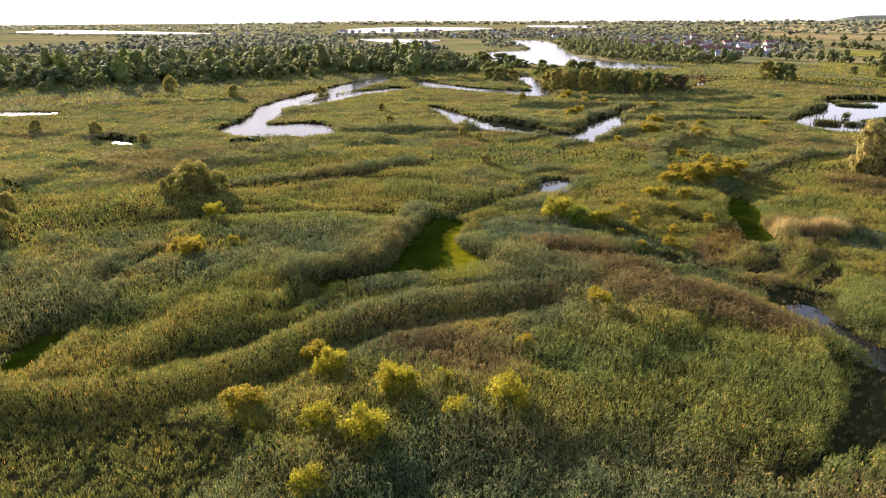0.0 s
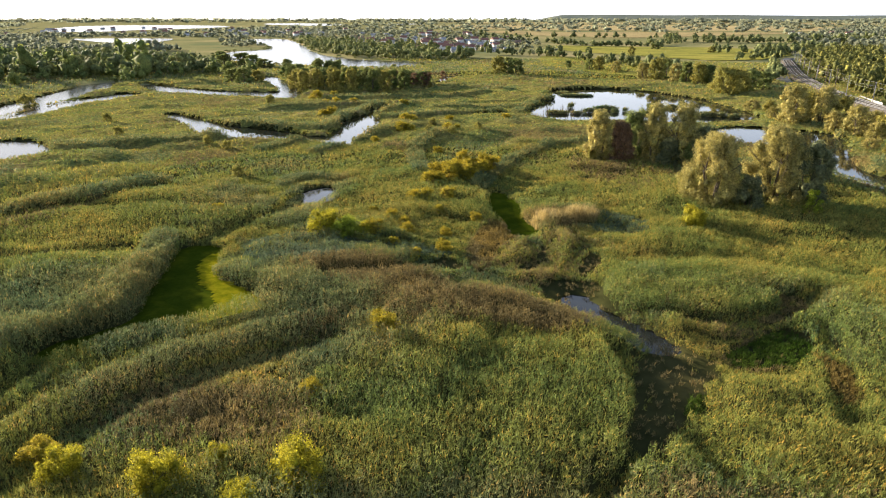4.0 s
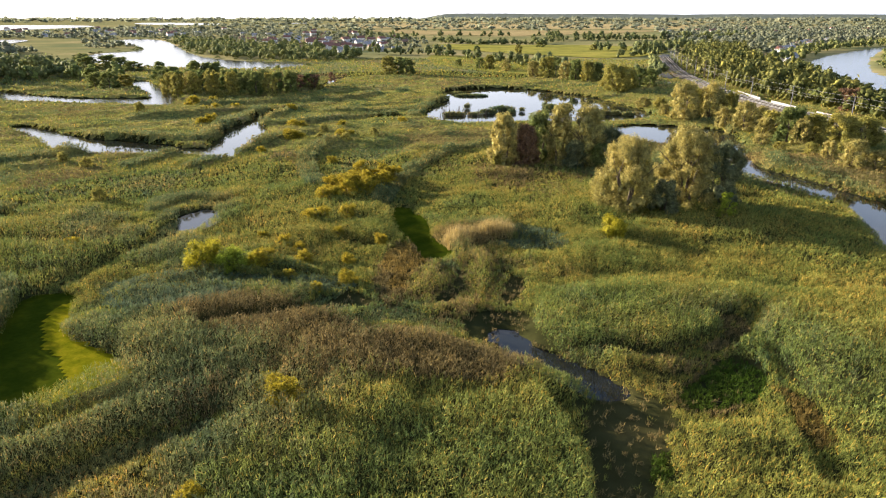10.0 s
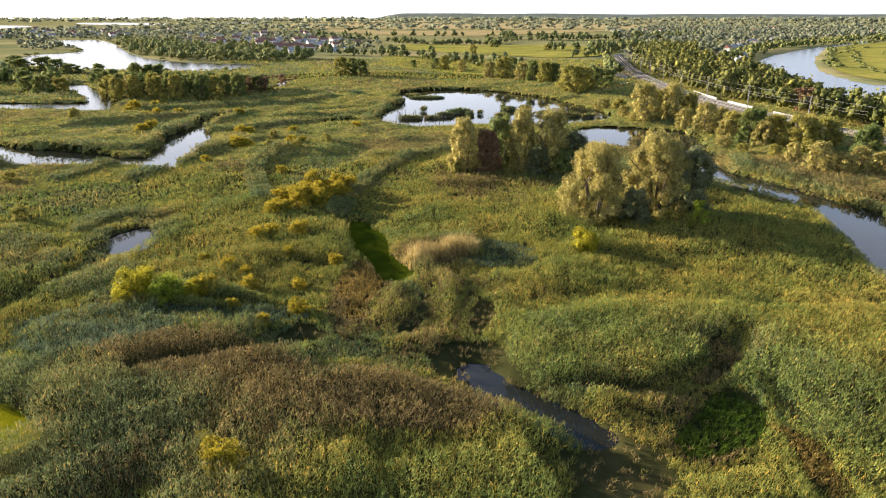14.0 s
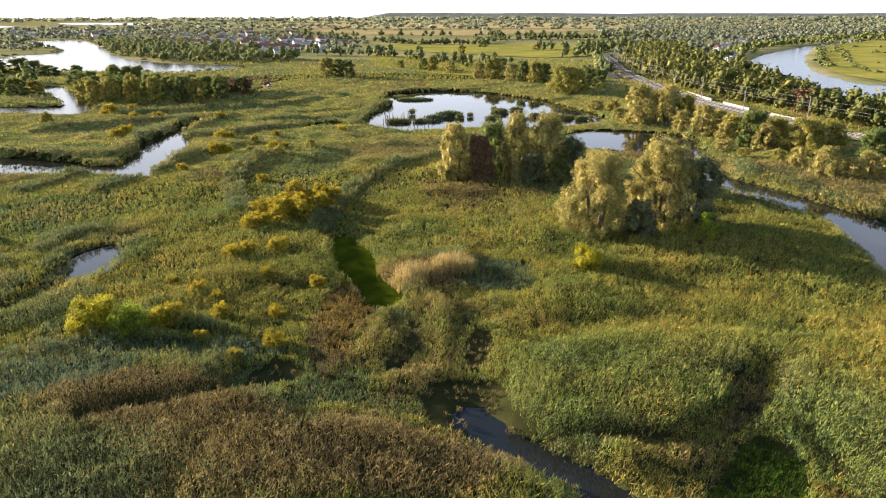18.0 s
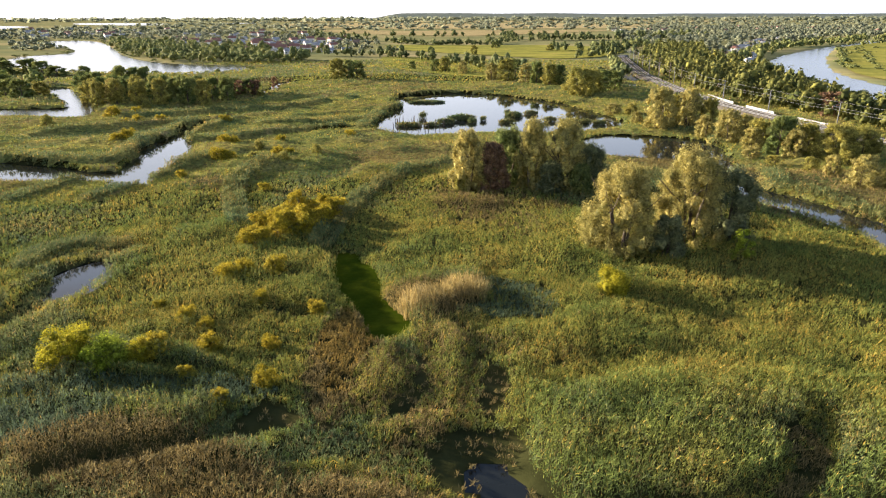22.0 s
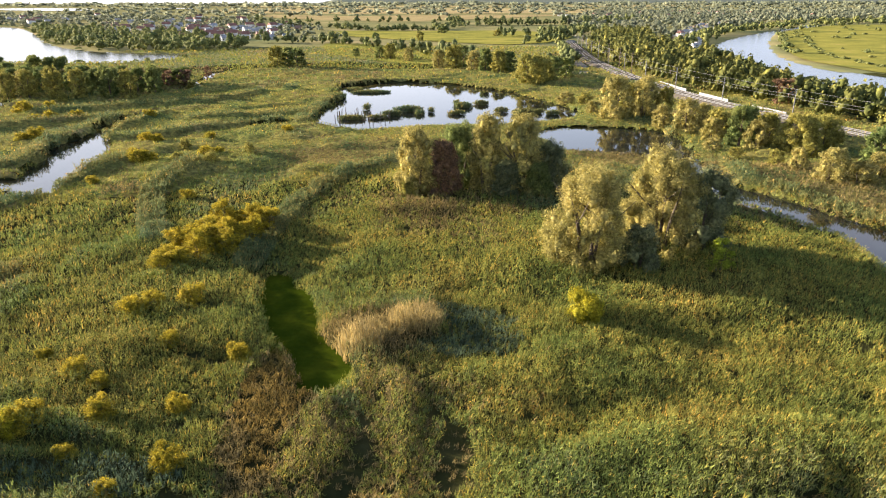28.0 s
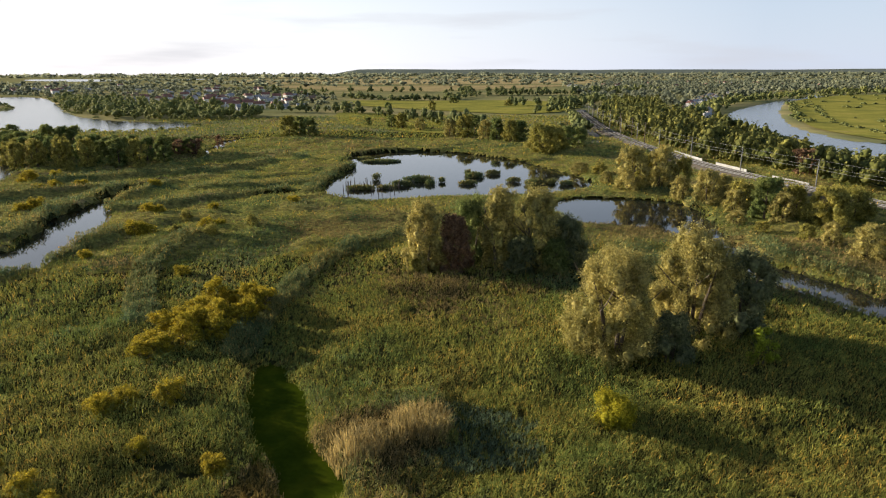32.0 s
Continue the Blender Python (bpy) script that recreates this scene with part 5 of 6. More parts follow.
# tree models for the middle distance
MODELS = [
    tree("tree", 41, 10, 8.5, WILLOW, "bushy willow with golden-grey foliage on the channel bank", leaves=13000, lobes_n=34, leaf=0.27, heart=0.5, lump=(0.10, 0.17), skirt=0.0, stems=3),
    tree("tree", 42, 10, 7.5, OLIVE, "olive-green willow on the channel bank", leaves=13000, lobes_n=34, leaf=0.27, heart=0.5, lump=(0.10, 0.17), skirt=0.0, stems=2),
    tree("tree", 43, 10, 7.0, GREEN, "dark green alder in the marsh", leaves=13000, lobes_n=34, leaf=0.27, heart=0.52, lump=(0.10, 0.17), skirt=0.0),
    tree("tree", 44, 10, 11.0, OLIVE, "broad round green tree on the bank", leaves=16000, lobes_n=38, leaf=0.27, heart=0.5, lump=(0.09, 0.16), skirt=0.0, stems=2),
    tree("tree", 45, 10, 6.0, RUST, "bare brownish tree with thin foliage", leaves=1500, lobes_n=16, leaf=0.5, skirt=0.1),
]
PLACES = [
    (0, 58, 197, 12.4, 9), (0, 67, 200, 12, 9), (1, 63, 203, 10, 8), (1, 73, 200, 9, 7), (0, 70, 177, 8.9, 8), (0, 66.5, 184, 6.5, 6), (0, 72, 167, 5.8, 6), (1, 74.5, 170, 7.5, 7), (2, 75, 160, 9.9, 8), (2, 79, 165, 9, 8), (0, 77, 157, 7, 6), (1, 81, 160, 8, 7),
    (3, 85, 154, 9.2, 15), (3, 93, 158, 8, 10), (0, 75, 136.5, 5.1, 4), (1, 72.6, 140, 4, 4), (0, 76, 128, 6.8, 7), (0, 80, 125.5, 5, 6), (0, 84, 127, 6, 6), (2, 91, 137, 9.2, 7), (2, 97, 132, 8, 7),
    (1, 57, 223, 4.5, 6), (1, 80, 188, 5, 7), (0, 76, 183, 7, 7), (2, 84, 178, 7, 7), (1, 88, 172, 6, 6), (0, 52, 228, 4, 7), (1, 62, 213, 5, 6), (0, 55, 208, 4, 5), (1, 84, 148, 3.6, 5), (0, 89, 128, 5, 5), (1, 97, 146, 6, 7), (2, 103, 134, 7, 7), (0, 68, 158, 3, 5), (1, 69.5, 150, 2.6, 4),
    (3, 50, 279, 12.4, 14), (3, 56, 284, 11, 11), (2, 62, 290, 10, 9), (2, 68, 296, 9, 9), (1, 43, 318, 11, 9), (2, 38, 326, 11, 9), (0, 33, 330, 9.5, 8), (1, 25, 340, 11.8, 11), (0, 18, 344, 9, 8), (2, 30, 348, 11, 9), (2, 48, 322, 10, 8), (2, 54, 310, 10, 8),
    (1, -6, 398, 9, 9), (2, -12, 404, 7, 8), (0, 4, 384, 7, 7), (1, -60, 352, 10.8, 10), (2, -50, 352, 9.8, 11), (2, -55, 357, 10, 9), (4, -81, 310, 7, 6),
    (2, -143, 279, 8, 8), (2, -139.5, 289, 12, 9), (2, -135, 291, 11, 8), (2, -130, 289, 11.5, 8), (1, -119, 275, 6.2, 9), (2, -110, 277, 9, 7), (2, -103, 277, 9, 7.5), (4, -96, 276, 8.6, 7), (2, -92, 278, 9, 7.5), (2, -85, 283, 7, 7.5), (4, -88, 281, 6.6, 7), (2, -114, 281, 7, 9), (2, -124, 284, 7, 10), (2, -106, 273, 6, 8), (1, -99, 272, 5, 7), (1, -136, 275, 5, 8),
    (1, -130, 250, 10.8, 7.5), (1, -122, 247, 10.2, 7.5), (0, -126, 253, 9.6, 7.5), (1, -113, 246, 10.2, 7.5), (1, -106, 247, 10.8, 7.5), (2, -98, 252, 10.2, 7.5), (1, -92, 252, 10.2, 7.5), (2, -86, 260, 10.2, 7.5), (1, -118, 255, 10.8, 7.5), (2, -109, 257, 10.8, 7.5), (2, -101, 262, 9.5, 8), (2, -94, 266, 9.5, 8), (2, -125, 262, 9.5, 8), (2, -116, 266, 9.5, 8), (2, -133, 268, 9.5, 8), (2, -108, 285, 7, 8), (2, -100, 288, 7, 8),
    (2, -92, 288, 7, 7), (2, -118, 290, 7, 8), (2, -126, 296, 7, 9), (2, -145, 296, 10, 9), (2, -152, 292, 9, 8), (2, -84, 290, 7, 7), (4, -82, 282, 7, 6), (1, -78, 276, 3, 5), (1, -140, 262, 9.5, 8), (0, -144, 270, 5, 6), (2, -160, 300, 8, 9), (2, -168, 310, 8, 9),
    (2, -135, 279, 8, 8), (2, -187, 348, 7.5, 8), (2, -171, 270, 8.2, 10), (1, -170, 280, 6.5, 10), (2, -189, 290, 6.6, 9), (2, -182, 277, 7, 9), (1, -150, 285, 7, 7), (1, -128, 273, 5, 7), (1, -118, 271, 9.5, 8), (2, -197, 300, 8, 9),
    (2, -215, 371, 6, 13), (2, -228, 380, 8, 14), (2, -242, 390, 8.6, 16), (2, -252, 384, 8, 14), (2, -262, 396, 9, 14), (1, 15, 571, 8, 8), (2, -19, 549, 8, 7), (2, 39, 686, 6, 10), (1, 85, 631, 6, 9), (2, -26, 420, 5, 6), (4, 117, 218, 9, 8),
]
first = set()
for k, (m, x, y, h, w) in enumerate(PLACES):
    if m in first:
        copy_at(MODELS[m], x, y, h / 10, 47 * k, w / (8.5, 7.5, 7.0, 11.0, 6.0)[m])
    else:
        first.add(m)
        put(MODELS[m], x, y, h / 10, 47 * k)


def woods(name, seed, spots, material, label, category, quads=46, leaf=0.26, cone=False, lumps=4):
    """Many far trees of one wood in one mesh. spots: x, y, height, width."""
    rng = np.random.default_rng(seed)
    s = np.array(spots, float)
    n = len(s)
    # several lumps of foliage make each crown, with leaf sprays over them
    a = rng.uniform(0, 2 * np.pi, (n, 1)) + np.arange(lumps)[None, :] * 2.1
    o = s[:, None, 3] * np.array([0.05, 0.22, 0.26, 0.24, 0.30, 0.14])[None, :lumps] * rng.uniform(0.6, 1.3, (n, lumps))
    lift = np.array([0.66, 0.44, 0.33, 0.50, 0.26, 0.78])[None, :lumps] + rng.uniform(-0.09, 0.09, (n, lumps))
    rad = s[:, None, 3] * np.array([0.28, 0.26, 0.30, 0.24, 0.24, 0.17])[None, :lumps] * rng.uniform(0.7, 1.2, (n, lumps))
    tall = s[:, None, 2] * np.array([0.30, 0.24, 0.30, 0.22, 0.24, 0.17])[None, :lumps] * rng.uniform(0.75, 1.15, (n, lumps))
    if cone:
        o, lift, tall = o * 0.8, lift + 0.10, tall * 0.9
    mid = np.stack([s[:, None, 0] + o * np.cos(a), s[:, None, 1] + o * np.sin(a), s[:, None, 2] * lift + 0.4], 2)
    core = hearts(rng, mid.reshape(-1, 3), rad.ravel() * (0.62 if cone else 0.76), tall.ravel() * (0.66 if cone else 0.8), 6 if cone else 5, 2, 0.4, 0.2 if cone else 0.0)
    pick = rng.integers(0, lumps, (n, quads))
    v = rng.normal(size=(n, quads, 3))
    v /= np.linalg.norm(v, axis=2, keepdims=True)
    v[:, :, 2] = np.where(rng.uniform(size=(n, quads)) < 0.6, np.abs(v[:, :, 2]), v[:, :, 2])
    row = np.arange(n)[:, None]
    squeeze = 1 - 0.2 * np.clip(v[:, :, 2] + 0.3, 0, 1.3) if cone else 1.0
    c = mid[row, pick] + np.stack([v[:, :, 0] * rad[row, pick] * squeeze, v[:, :, 1] * rad[row, pick] * squeeze, v[:, :, 2] * tall[row, pick]], 2) * rng.uniform(0.7, 1.3, (n, quads, 1))
    size = (np.repeat(s[:, 3], quads) * leaf)[:, None]
    me = array_mesh(name, *joined([core, leaf_quads(rng, c.reshape(-1, 3), v.reshape(-1, 3), size, 0.35, 0.8)]), material)
    return tagged(new(name, me), label, category, kind="stuff")


def scatter(seed, outline, gap, h, w, skip_water=True, keep=1.0):
    rng = np.random.default_rng(seed)
    p = np.array(outline, float)
    xs, ys = np.meshgrid(np.arange(p[:, 0].min(), p[:, 0].max(), gap), np.arange(p[:, 1].min(), p[:, 1].max(), gap))
    x, y = xs.ravel() + rng.uniform(-gap, gap, xs.size) * 0.5, ys.ravel() + rng.uniform(-gap, gap, xs.size) * 0.5
    k = inside(x, y, p) & (rng.uniform(size=x.size) < keep)
    x, y = x[k], y[k]
    if skip_water:
        k = shore(x, y) > 3
        for p in FAR_SIGHT:
            k &= ~inside(x, y, np.array(p, float))
        x, y = x[k], y[k]
    big = rng.uniform(0.5, 1.3, len(x))
    return np.stack([x, y, h * big * rng.uniform(0.85, 1.15, len(x)), w * big], 1)


def along(seed, line, gap, h, w, wander=4.0):
    rng = np.random.default_rng(seed)
    p = rounded(line, 2, False)
    seg = np.hypot(*np.diff(p, axis=0).T)
    s = np.arange(0, seg.sum(), gap)
    cum = np.concatenate([[0], np.cumsum(seg)])
    x, y = np.interp(s, cum, p[:, 0]) + rng.normal(0, wander, len(s)), np.interp(s, cum, p[:, 1]) + rng.normal(0, wander, len(s))
    k = shore(x, y) > 1.5
    x, y = x[k], y[k]
    big = rng.uniform(0.6, 1.25, len(x))
    return np.stack([x, y, h * big, w * big], 1)


woods("woodland", 51, scatter(51, [(-350, 95), (-330, 163), (-298, 205), (-310, 252), (-256, 288), (-215, 325), (-250, 358), (-335, 405), (-470, 400), (-520, 200), (-430, 90)], 8.5, 9.5, 10.5), WOODS, "dense dark green floodplain woodland", "woodland", 40, 0.14)
woods("woodland", 50, np.concatenate([along(50, [(-350, 92), (-322, 163), (-290, 208), (-300, 250), (-250, 284), (-198, 330)], 5, 7, 8, 9), along(49, [(-330, 110), (-305, 165), (-275, 205), (-285, 240), (-240, 276)], 14, 3.5, 6, 9),
      scatter(48, [(-360, 80), (-330, 160), (-300, 250), (-230, 300), (-300, 360), (-420, 250), (-430, 90)], 26, 14, 12)]), GREEN, "rounded trees and bushes along the edge of a wood", "woodland", 55, 0.11, False, 6)
woods("woodland", 52, scatter(52, [(-470, 400), (-370, 480), (-420, 590), (-470, 700), (-620, 640), (-760, 520), (-760, 300), (-700, 150), (-520, 180)], 12, 8.5, 13, True, 0.85), HAZE_WOODS, "distant floodplain woodland along the river", "woodland", 24, 0.14)
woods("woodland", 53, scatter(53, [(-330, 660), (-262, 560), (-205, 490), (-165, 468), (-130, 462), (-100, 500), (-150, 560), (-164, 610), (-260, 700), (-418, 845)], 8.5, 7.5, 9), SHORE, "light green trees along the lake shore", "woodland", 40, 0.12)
woods("woodland", 54, scatter(54, [(-700, 950), (-420, 850), (-260, 720), (-150, 640), (-100, 560), (-40, 560), (-110, 900), (-260, 1250), (-700, 1500)], 15, 5.0, 9, True, 0.5), HAZE_WOODS, "garden trees scattered through a village", "woodland", 24, 0.15, False, 3)
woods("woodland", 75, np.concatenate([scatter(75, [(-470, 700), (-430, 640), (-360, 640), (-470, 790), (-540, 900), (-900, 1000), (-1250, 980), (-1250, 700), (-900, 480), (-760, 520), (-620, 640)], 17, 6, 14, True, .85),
      scatter(76, [(-1300, 1300), (-560, 930), (-300, 1250), (-700, 1500), (-1100, 1900), (-1700, 1900)], 26, 6, 18, True, .75)]), HAZE_WOODS, "low garden trees and copses of a far village", "woodland", 10, 0.2, False, 3)
woods("tree_line", 55, np.concatenate([along(55, [(-110, 556), (-60, 552), (-36, 516), (-4, 486), (23, 412), (40, 372)], 5, 8.5, 8), along(56, [(-185, 835), (-108, 885), (-55, 755), (42, 750), (77, 876), (148, 872), (190, 910)], 6, 8, 9, 6),
      along(57, [(-35, 742), (50, 748)], 4, 6, 8, 3), along(59, [(50, 905), (150, 885), (220, 900), (330, 960)], 5, 11, 11, 8), along(58, [(60, 330), (85, 350), (92, 400), (108, 470)], 7, 7, 7, 3), along(60, [(-300, 1080), (-120, 1010), (80, 1040)], 14, 9, 10, 12),
      along(64, [(95, 640), (130, 600), (170, 660), (190, 720)], 6, 9, 9, 10), along(65, [(100, 520), (120, 560), (150, 620)], 6, 9, 9, 8)]), WOODS, "line of trees along the fields", "tree line", 44, 0.12)
woods("pine_wood", 61, scatter(61, [(116, 440), (110, 370), (105, 300), (107, 250), (112, 222), (118, 190), (125, 150), (136, 150), (130, 213), (134, 254), (144, 302), (154, 340), (162, 400), (165, 470), (190, 540), (215, 620), (190, 640), (140, 520)], 4.2, 8.2, 7.4), PINE, "dense pine wood between the railway and the river", "pine wood", 70, 0.12, True, 5)
woods("woodland", 62, scatter(62, [(225, 560), (250, 640), (340, 740), (520, 960), (900, 1150), (1500, 1700), (500, 1700), (250, 1100), (180, 760), (195, 640)], 14, 7.0, 12, True, 0.75), HAZE_WOODS, "garden trees and copses beyond the river bend", "woodland", 14, 0.18, False, 3)
woods("woodland", 63, np.concatenate([along(80, [(158, 240), (160, 290), (166, 325), (175, 375), (188, 418), (202, 466)], 5, 3.4, 6, 2), along(78, [(192, 480), (212, 524), (262, 604), (344, 704), (412, 778), (560, 910), (800, 1000)], 5, 8, 9, 5), along(72, [tuple(q) for q in POND_LINES["lake"]], 5, 1.6, 5, 5), along(63, [(395, 725), (480, 815), (600, 900), (900, 860)], 9, 7, 10, 8), along(66, [(236, 420), (262, 480), (330, 600), (372, 690)], 9, 3, 6, 2), scatter(67, [(420, 560), (470, 700), (800, 700), (700, 450)], 38, 4.5, 8, True, .6), scatter(73, [(240, 330), (290, 470), (400, 690), (560, 850), (800, 750), (500, 350), (300, 200)], 27, 2.6, 6, True, .55), along(74, [(222, 290), (240, 390), (268, 452), (318, 545), (392, 690)], 8, 1.6, 5, 2)]), SHORE, "low trees along the far river bank", "woodland", 30, 0.14)
woods("woodland", 68, np.concatenate([scatter(68, [(-1400, 1500), (-300, 1300), (300, 1350), (1500, 1500), (2600, 2600), (1200, 2700), (-1800, 2400)], 36, 8, 24, True, 0.42), scatter(77, [(-3600, 700), (-1300, 650), (-1250, 1000), (-1700, 1900), (-3200, 2300), (-4200, 1500)], 55, 6, 34, True, .75), scatter(69, [(-3200, 2300), (-800, 2700), (1200, 2700), (3400, 3000), (3600, 4300), (-3600, 4300)], 80, 12, 60, True, 0.62)]), HAZE_WOODS, "far woods scattered over the plain", "woodland", 7, 0.24, False, 2)
woods("copses", 79, np.concatenate([scatter(79, p, 24, 2.6, 13, False, 0.7) for p in ([(-1000, 880), (-870, 960), (-900, 1100), (-1010, 1110), (-1200, 1150), (-1480, 1500), (-1400, 1250)], [(-2200, 640), (-1200, 700), (-1110, 860), (-1350, 860), (-2100, 810)], [(-480, 520), (-410, 590), (-520, 635), (-610, 675), (-740, 735)])]), HAZE_WOODS, "low copses on the far floodplain", "woodland", 14, 0.16, False, 3)
# reed islets in the pond: x, y, half-length, half-width, height
irng = np.random.default_rng(70)
islets = []
for x, y, ra_, rb_, h in [(-10.5, 222.7, 1.2, .8, 2.0), (-7.1, 207.2, 2.2, .8, 1.0), (-3.1, 211.8, 3.0, 1.0, 1.6), (2.2, 218.7, 4.2, 1.6, 1.7), (5.3, 213.4, 1.5, .8, 1.4), (8.8, 217.3, .9, .7, 1.5), (16, 212.8, 2.5, 1.0, 1.2), (19.4, 226, 2.6, 2.0, 1.5), (17.6, 231, 1, .8, 1.6),
                          (25.4, 231.2, 2.4, 1.2, 1.3), (29.7, 216.2, 2.0, 1.0, 1.4), (35.3, 211.7, 3.4, 1.4, 1.5), (-13.9, 206.1, 3.8, 1.5, 1.1), (-11.3, 263, 6.5, 2.5, .7), (-17, 271, 3, 2, .8), (40, 213, 1.6, .8, 1.3), (44, 210, 2, 1, 1.4)]:
    m = int(40 * ra_ * rb_) + 12
    a, q = irng.uniform(0, 2 * np.pi, m), np.sqrt(irng.uniform(0, 1, m)) * irng.uniform(0.75, 1.15, m)
    islets.append(leafy(irng, x + ra_ * q * np.cos(a), y + rb_ * q * np.sin(a), np.full(m, -0.1), h * irng.uniform(0.7, 1.15, m) * (1.1 - 0.35 * q), 9, 0.6, 0.2))
tagged(new("islet_reeds", array_mesh("islet_reeds", *joined(islets), REED)), "small reed islets standing in the pond", "reeds", kind="stuff")


# ---- houses ----
def house(seed, w, d, h, pitch, wall_mat, roof_mat, label):
    root = new("house")
    part("wall", box_bm(-w / 2, -d / 2, -0.3, w / 2, d / 2, h), wall_mat, root)
    bm = bmesh.new()
    o = 0.45
    pts = [(-w / 2 - o, -d / 2 - o, h - 0.1), (w / 2 + o, -d / 2 - o, h - 0.1), (w / 2 + o, d / 2 + o, h - 0.1), (-w / 2 - o, d / 2 + o, h - 0.1), (-w / 2 - o, 0, h + pitch), (w / 2 + o, 0, h + pitch)]
    v = [bm.verts.new(p) for p in pts]
    for f in ((0, 1, 5, 4), (2, 3, 4, 5), (0, 4, 3), (1, 2, 5), (3, 2, 1, 0)):
        bm.faces.new([v[k] for k in f])
    roof = part("roof", bm, roof_mat, root)
    part("chimney", box_bm(w * 0.2, -0.3, h + pitch * 0.5, w * 0.2 + 0.6, 0.3, h + pitch + 0.7), BRICKM, roof)
    for k in range(3):
        x = -w / 2 + w * (k + 0.5) / 3
        if k == 1:
            part("door", box_bm(x - 0.5, -d / 2 - 0.06, 0, x + 0.5, -d / 2 + 0.02, 2.1), ROOF_BROWN, root)
        else:
            part("window", box_bm(x - 0.7, -d / 2 - 0.05, 0.9, x + 0.7, -d / 2 + 0.02, 2.3), PANE, root)
    for s in (-1, 1):
        part("window", box_bm(s * w / 2 - 0.04, -0.7, 0.9, s * w / 2 + 0.04, 0.7, 2.3), PANE, root)
    return tagged(root, label, "house", "village houses")


HOUSES = [house(1, 10, 8, 3.4, 3.2, WALLM, ROOF_GREY, "white village house with a grey gabled roof"), house(2, 12, 9, 5.8, 3.4, WALLM, ROOF_RED, "white two-storey house with a red roof"),
          house(3, 9, 8, 3.2, 3.0, BRICKM, ROOF_BROWN, "brick village house with a brown roof"), house(4, 14, 9, 6.5, 3.8, WALLM, ROOF_RED, "large white building with a red roof by the lake")]
HOUSE_SPOTS = [(3, -150, 600, 4), (3, -130, 606, -6), (1, -165, 612, 12), (1, -118, 616, 30), (0, -140, 585, 20), (0, -108, 602, 40), (3, -146, 632, 8), (1, -176, 596, 0), (0, -96, 610, 15), (0, -186, 622, 50), (3, -166, 640, 1), (3, -182, 662, 20), (1, -150, 655, -8), (1, -192, 640, 10), (0, -140, 664, 5), (0, -128, 670, 15), (1, -200, 700, 30), (3, -172, 690, -12), (1, 240, 605, 50), (0, 352, 800, 35), (2, 372, 830, 40), (0, 392, 862, 40), (2, 415, 885, 40), (0, 440, 920, 45), (0, 470, 950, 45), (0, 508, 1000, 45), (0, 103, 440, 80), (2, 188, 545, 60)]
hr = random.Random(4)
for _ in range(46):
    HOUSE_SPOTS.append((hr.choice((0, 0, 1, 2)), hr.uniform(-640, -230), hr.uniform(850, 1240), hr.uniform(0, 90)))
for _ in range(60):
    HOUSE_SPOTS.append((hr.choice((0, 0, 1, 2)), hr.uniform(-1300, -520), hr.uniform(860, 1500), hr.uniform(0, 90)))
for k in range(34):
    HOUSE_SPOTS.append((hr.choice((0, 0, 0, 2)), 178 + 5.2 * k + hr.uniform(-12, 12), 460 + 10.5 * k + hr.uniform(-12, 12), hr.uniform(20, 60)))
for _ in range(26):
    HOUSE_SPOTS.append((hr.choice((0, 0, 1, 2)), hr.uniform(-300, -140), hr.uniform(700, 860), hr.uniform(0, 90)))
for _ in range(34):
    HOUSE_SPOTS.append((hr.choice((0, 0, 1, 2)), hr.uniform(-330, -110), hr.uniform(640, 880), hr.uniform(0, 90)))
for _ in range(44):
    HOUSE_SPOTS.append((hr.choice((0, 1, 1, 2)), hr.uniform(300, 760), hr.uniform(1180, 1600), hr.uniform(0, 90)))
used = set()
for m, x, y, turn in HOUSE_SPOTS:
    if -540 < x < -400 and 820 < y < 980:
        continue
    if float(shore(np.array([float(x)]), np.array([float(y)]))[0]) < 5:
        continue
    if m in used:
        copy_at(HOUSES[m], x, y, 0.75 if y > 690 else 0.62, turn)
    else:
        used.add(m)
        put(HOUSES[m], x, y, 0.7, turn)

# ---- railway and road ----
RAIL = [(124, 520), (114, 460), (106, 412), (100, 372), (97, 335), (95, 302), (94.5, 275), (95, 250), (96.5, 236), (98.5, 220), (101.5, 202), (106, 185), (111, 163), (117, 130)]
strip("railway_embankment", RAIL, 3.4, 1.5, BALLAST, "grey ballast railway embankment", "embankment", 1.6, 3.0)
strip("road", [(134, 560), (120, 510), (105, 455), (97.5, 415), (91, 372), (86, 335), (80, 310)], 2.4, 1.0, ASPHALT, "grey country road curving past the railway", "road", 1.2, 2.5)
rl = rounded(RAIL, 2, False)
for off in (-2.6, -1.1, 1.1, 2.6):
    d = np.gradient(rl, axis=0)
    d /= np.linalg.norm(d, axis=1, keepdims=True)
    q = rl + off * np.stack([-d[:, 1], d[:, 0]], 1)
    bm = tube_bm([(x, y, 1.6) for x, y in q], [0.09] * len(q), 4)
    me = bpy.data.meshes.new("rail")
    bm.to_mesh(me), bm.free()
    me.materials.append(STEEL)
    tagged(new("rail", me), "steel railway rail on the ballast", "rail", "rails", "structure")


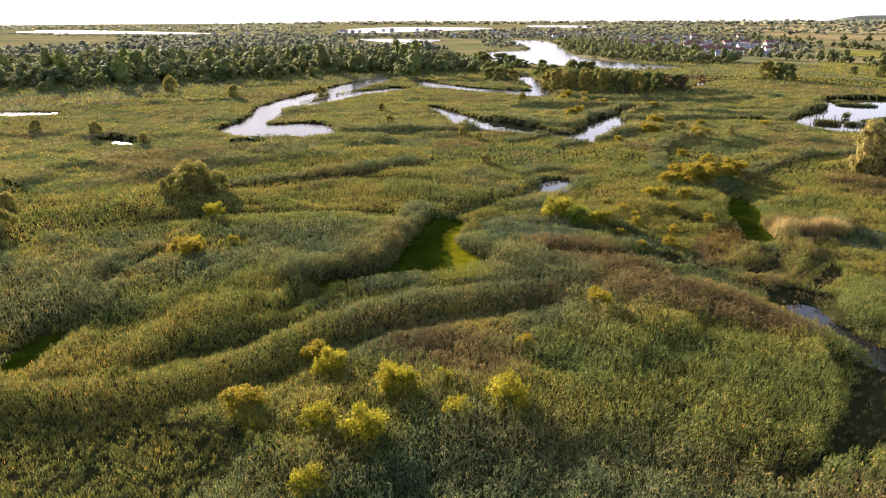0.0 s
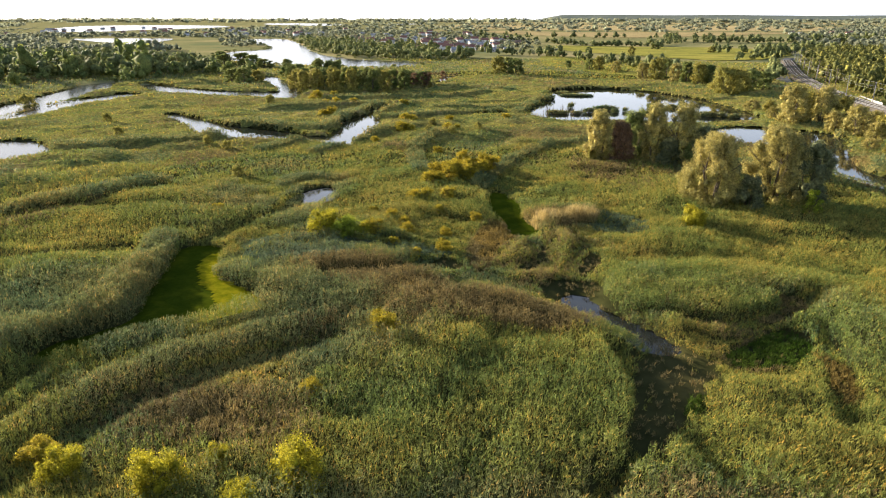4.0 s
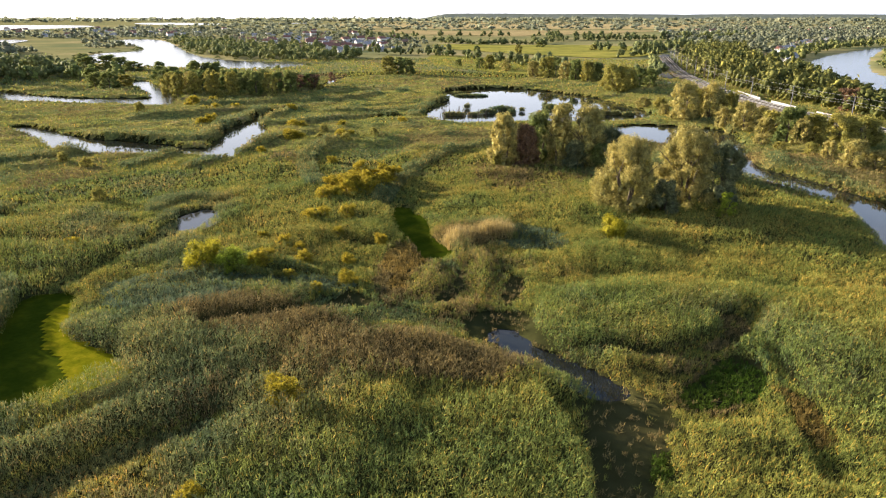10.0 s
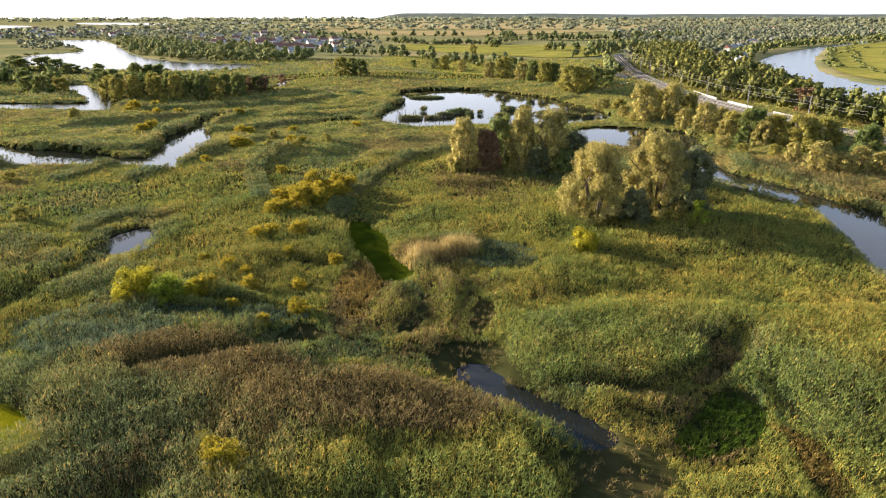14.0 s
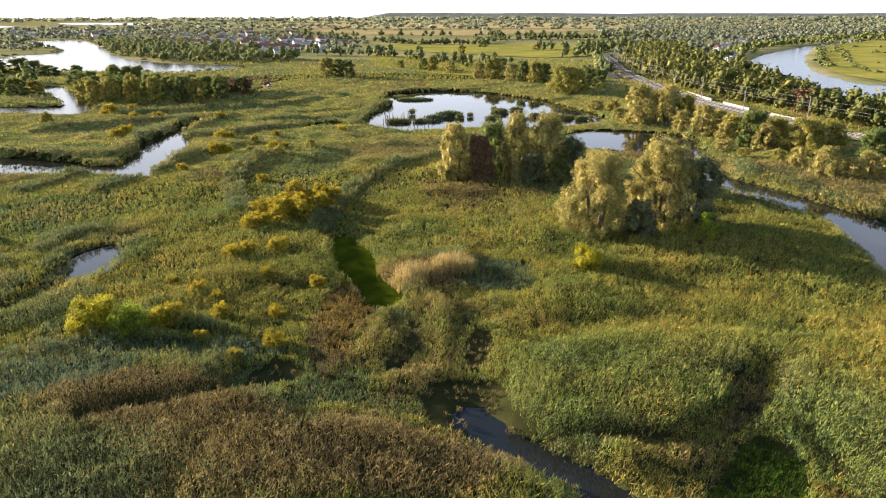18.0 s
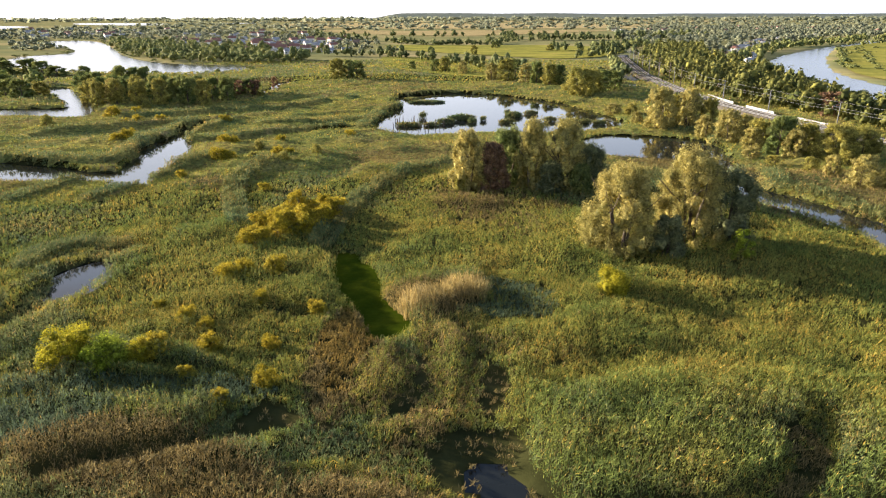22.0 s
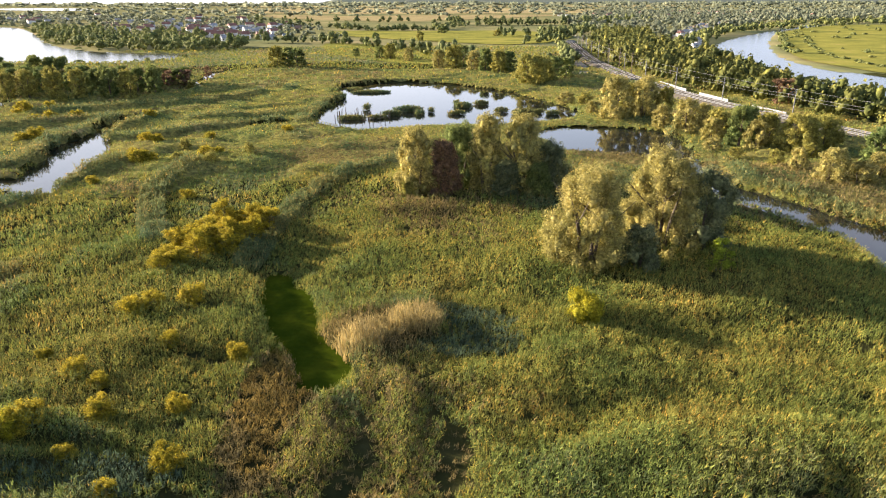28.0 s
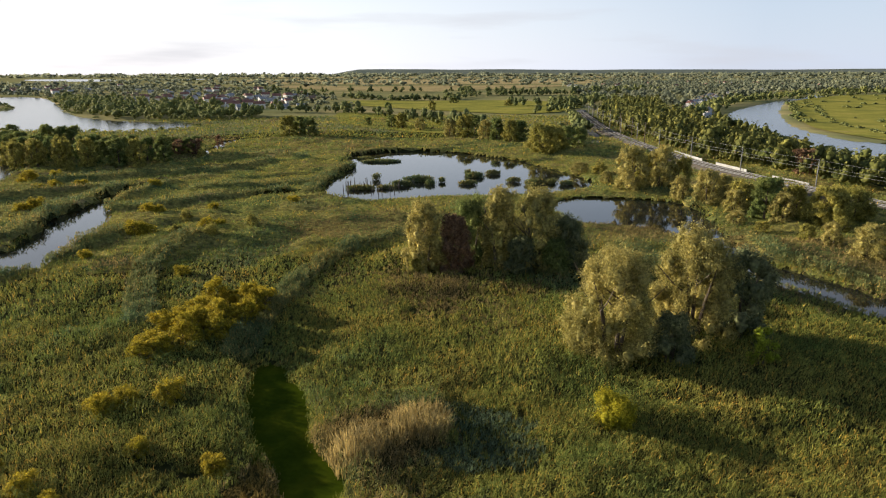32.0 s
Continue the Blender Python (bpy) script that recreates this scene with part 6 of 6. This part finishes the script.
def mast(height, label):
    root = new("catenary_mast")
    part("pole", tube_bm([(0, 0, -0.5), (0, 0, height * 0.5), (0, 0, height)], [0.17, 0.15, 0.12], 8), STEEL, root)
    part("arm", tube_bm([(0, 0, height * 0.8), (2.6, 0, height * 0.84)], [0.09, 0.07], 6), STEEL, root)
    part("brace", tube_bm([(0, 0, height * 0.95), (2.4, 0, height * 0.85)], [0.05, 0.05], 5), STEEL, root)
    part("insulator", tube_bm([(2.5, 0, height * 0.84), (2.5, 0, height * 0.76)], [0.11, 0.11], 6), ROOF_BROWN, root)
    return tagged(root, label, "mast", "railway masts")


def on_rail(s):
    seg = np.hypot(*np.diff(rl, axis=0).T)
    cum = np.concatenate([[0], np.cumsum(seg)])
    p = np.array([np.interp(s, cum, rl[:, 0]), np.interp(s, cum, rl[:, 1])])
    q = np.array([np.interp(s + 2, cum, rl[:, 0]), np.interp(s + 2, cum, rl[:, 1])])
    d = (q - p) / (np.hypot(*(q - p)) + 1e-9)
    return p, d, cum[-1]


total = on_rail(0)[2]
model, tops = None, {-1: [], 1: []}
for k in range(int(total / 32)):
    p, d, _ = on_rail(k * 32 + 8)
    for side in (1,):
        at = p + side * 4.4 * np.array([-d[1], d[0]])
        turn = math.degrees(math.atan2(d[1], d[0])) + (-90 if side > 0 else 90)
        m = pose(at[0], at[1], 1.2, 0, 0, turn)
        if model is None:
            model = mast(7.4, "grey concrete railway mast with a bracket arm")
            model.matrix_basis = m
        else:
            copy_thing(model, m)
        tops[side].append((at, d))
for side in (1,):
    for lift, inset in ((7.4, 2.5), (8.5, 0.0), (6.6, 2.5)):
        pts = []
        for (a, d), (b, e) in zip(tops[side], tops[side][1:]):
            for f in (0, 0.25, 0.5, 0.75):
                c = a * (1 - f) + b * f - side * inset * np.array([-d[1], d[0]])
                pts.append((c[0], c[1], lift - 1.2 * f * (1 - f)))
        bm = tube_bm(pts, [0.025] * len(pts), 4)
        me = bpy.data.meshes.new("wire")
        bm.to_mesh(me), bm.free()
        me.materials.append(STEEL)
        tagged(new("overhead_wire", me), "thin overhead railway wire between masts", "wire", "railway wires")


def barrier(s0, s1):
    """A run of white concrete wall panels beside the track, between two places along it (by y)."""
    seg = np.concatenate([[0], np.cumsum(np.hypot(*np.diff(rl, axis=0).T))])
    s0, s1 = (np.interp(-v, -rl[:, 1], seg) for v in (s0, s1))
    root = new("concrete_wall")
    s = s0
    while s < s1:
        p, d, _ = on_rail(s)
        at = p + 5.2 * np.array([-d[1], d[0]])
        bm = box_bm(-1.2, -0.09, 0, 1.2, 0.09, 0.85, 0.03)
        ob = part("panel", bm, CONCRETE, root)
        ob.matrix_basis = pose(at[0], at[1], 1.0, 0, 0, math.degrees(math.atan2(d[1], d[0])))
        s += 2.45
    return tagged(root, "run of white concrete wall panels beside the railway", "wall", "railway walls")


barrier(274, 251), barrier(240, 224), barrier(211, 197)


# ---- dead stakes in the pond, poles by the road ----
def stake(height, lean):
    bm = tube_bm([(0, 0, -0.8), (lean * 0.4, 0, height * 0.5), (lean, 0.05, height)], [0.12, 0.10, 0.05], 6)
    me = bpy.data.meshes.new("stake")
    bm.to_mesh(me), bm.free()
    me.materials.append(BARK)
    return tagged(new("stake", me), "dark dead tree stake standing in the pond", "stake", "stakes in the pond")


kr = random.Random(12)
stakes = [stake(1.6, 0.2), stake(2.2, -0.15), stake(1.1, 0.1)]
for k, ob in enumerate(stakes):
    ob.matrix_basis = pose(-15 + 2 * k, 206 + k, 0, 0, 0, 60 * k)
for k in range(30):
    copy_thing(stakes[k % 3], pose(kr.uniform(-19, -3), kr.uniform(200, 216), 0, 0, 0, kr.uniform(0, 360)))


def utility_pole(height):
    root = new("utility_pole")
    part("pole", tube_bm([(0, 0, -0.5), (0, 0, height)], [0.2, 0.13], 8), BARK, root)
    part("crossarm", box_bm(-1.1, -0.06, height - 0.7, 1.1, 0.06, height - 0.55), BARK, root)
    for x in (-0.95, 0, 0.95):
        part("insulator", tube_bm([(x, 0, height - 0.56), (x, 0, height - 0.3)], [0.06, 0.04], 6), PANE, root)
    return tagged(root, "wooden utility pole with a crossarm by the road", "pole", "utility poles")


pole = put(utility_pole(9.5), 112, 404)
for x, y in [(108, 372), (104, 340), (120, 452), (128, 500), (100, 310)]:
    copy_at(pole, x, y)
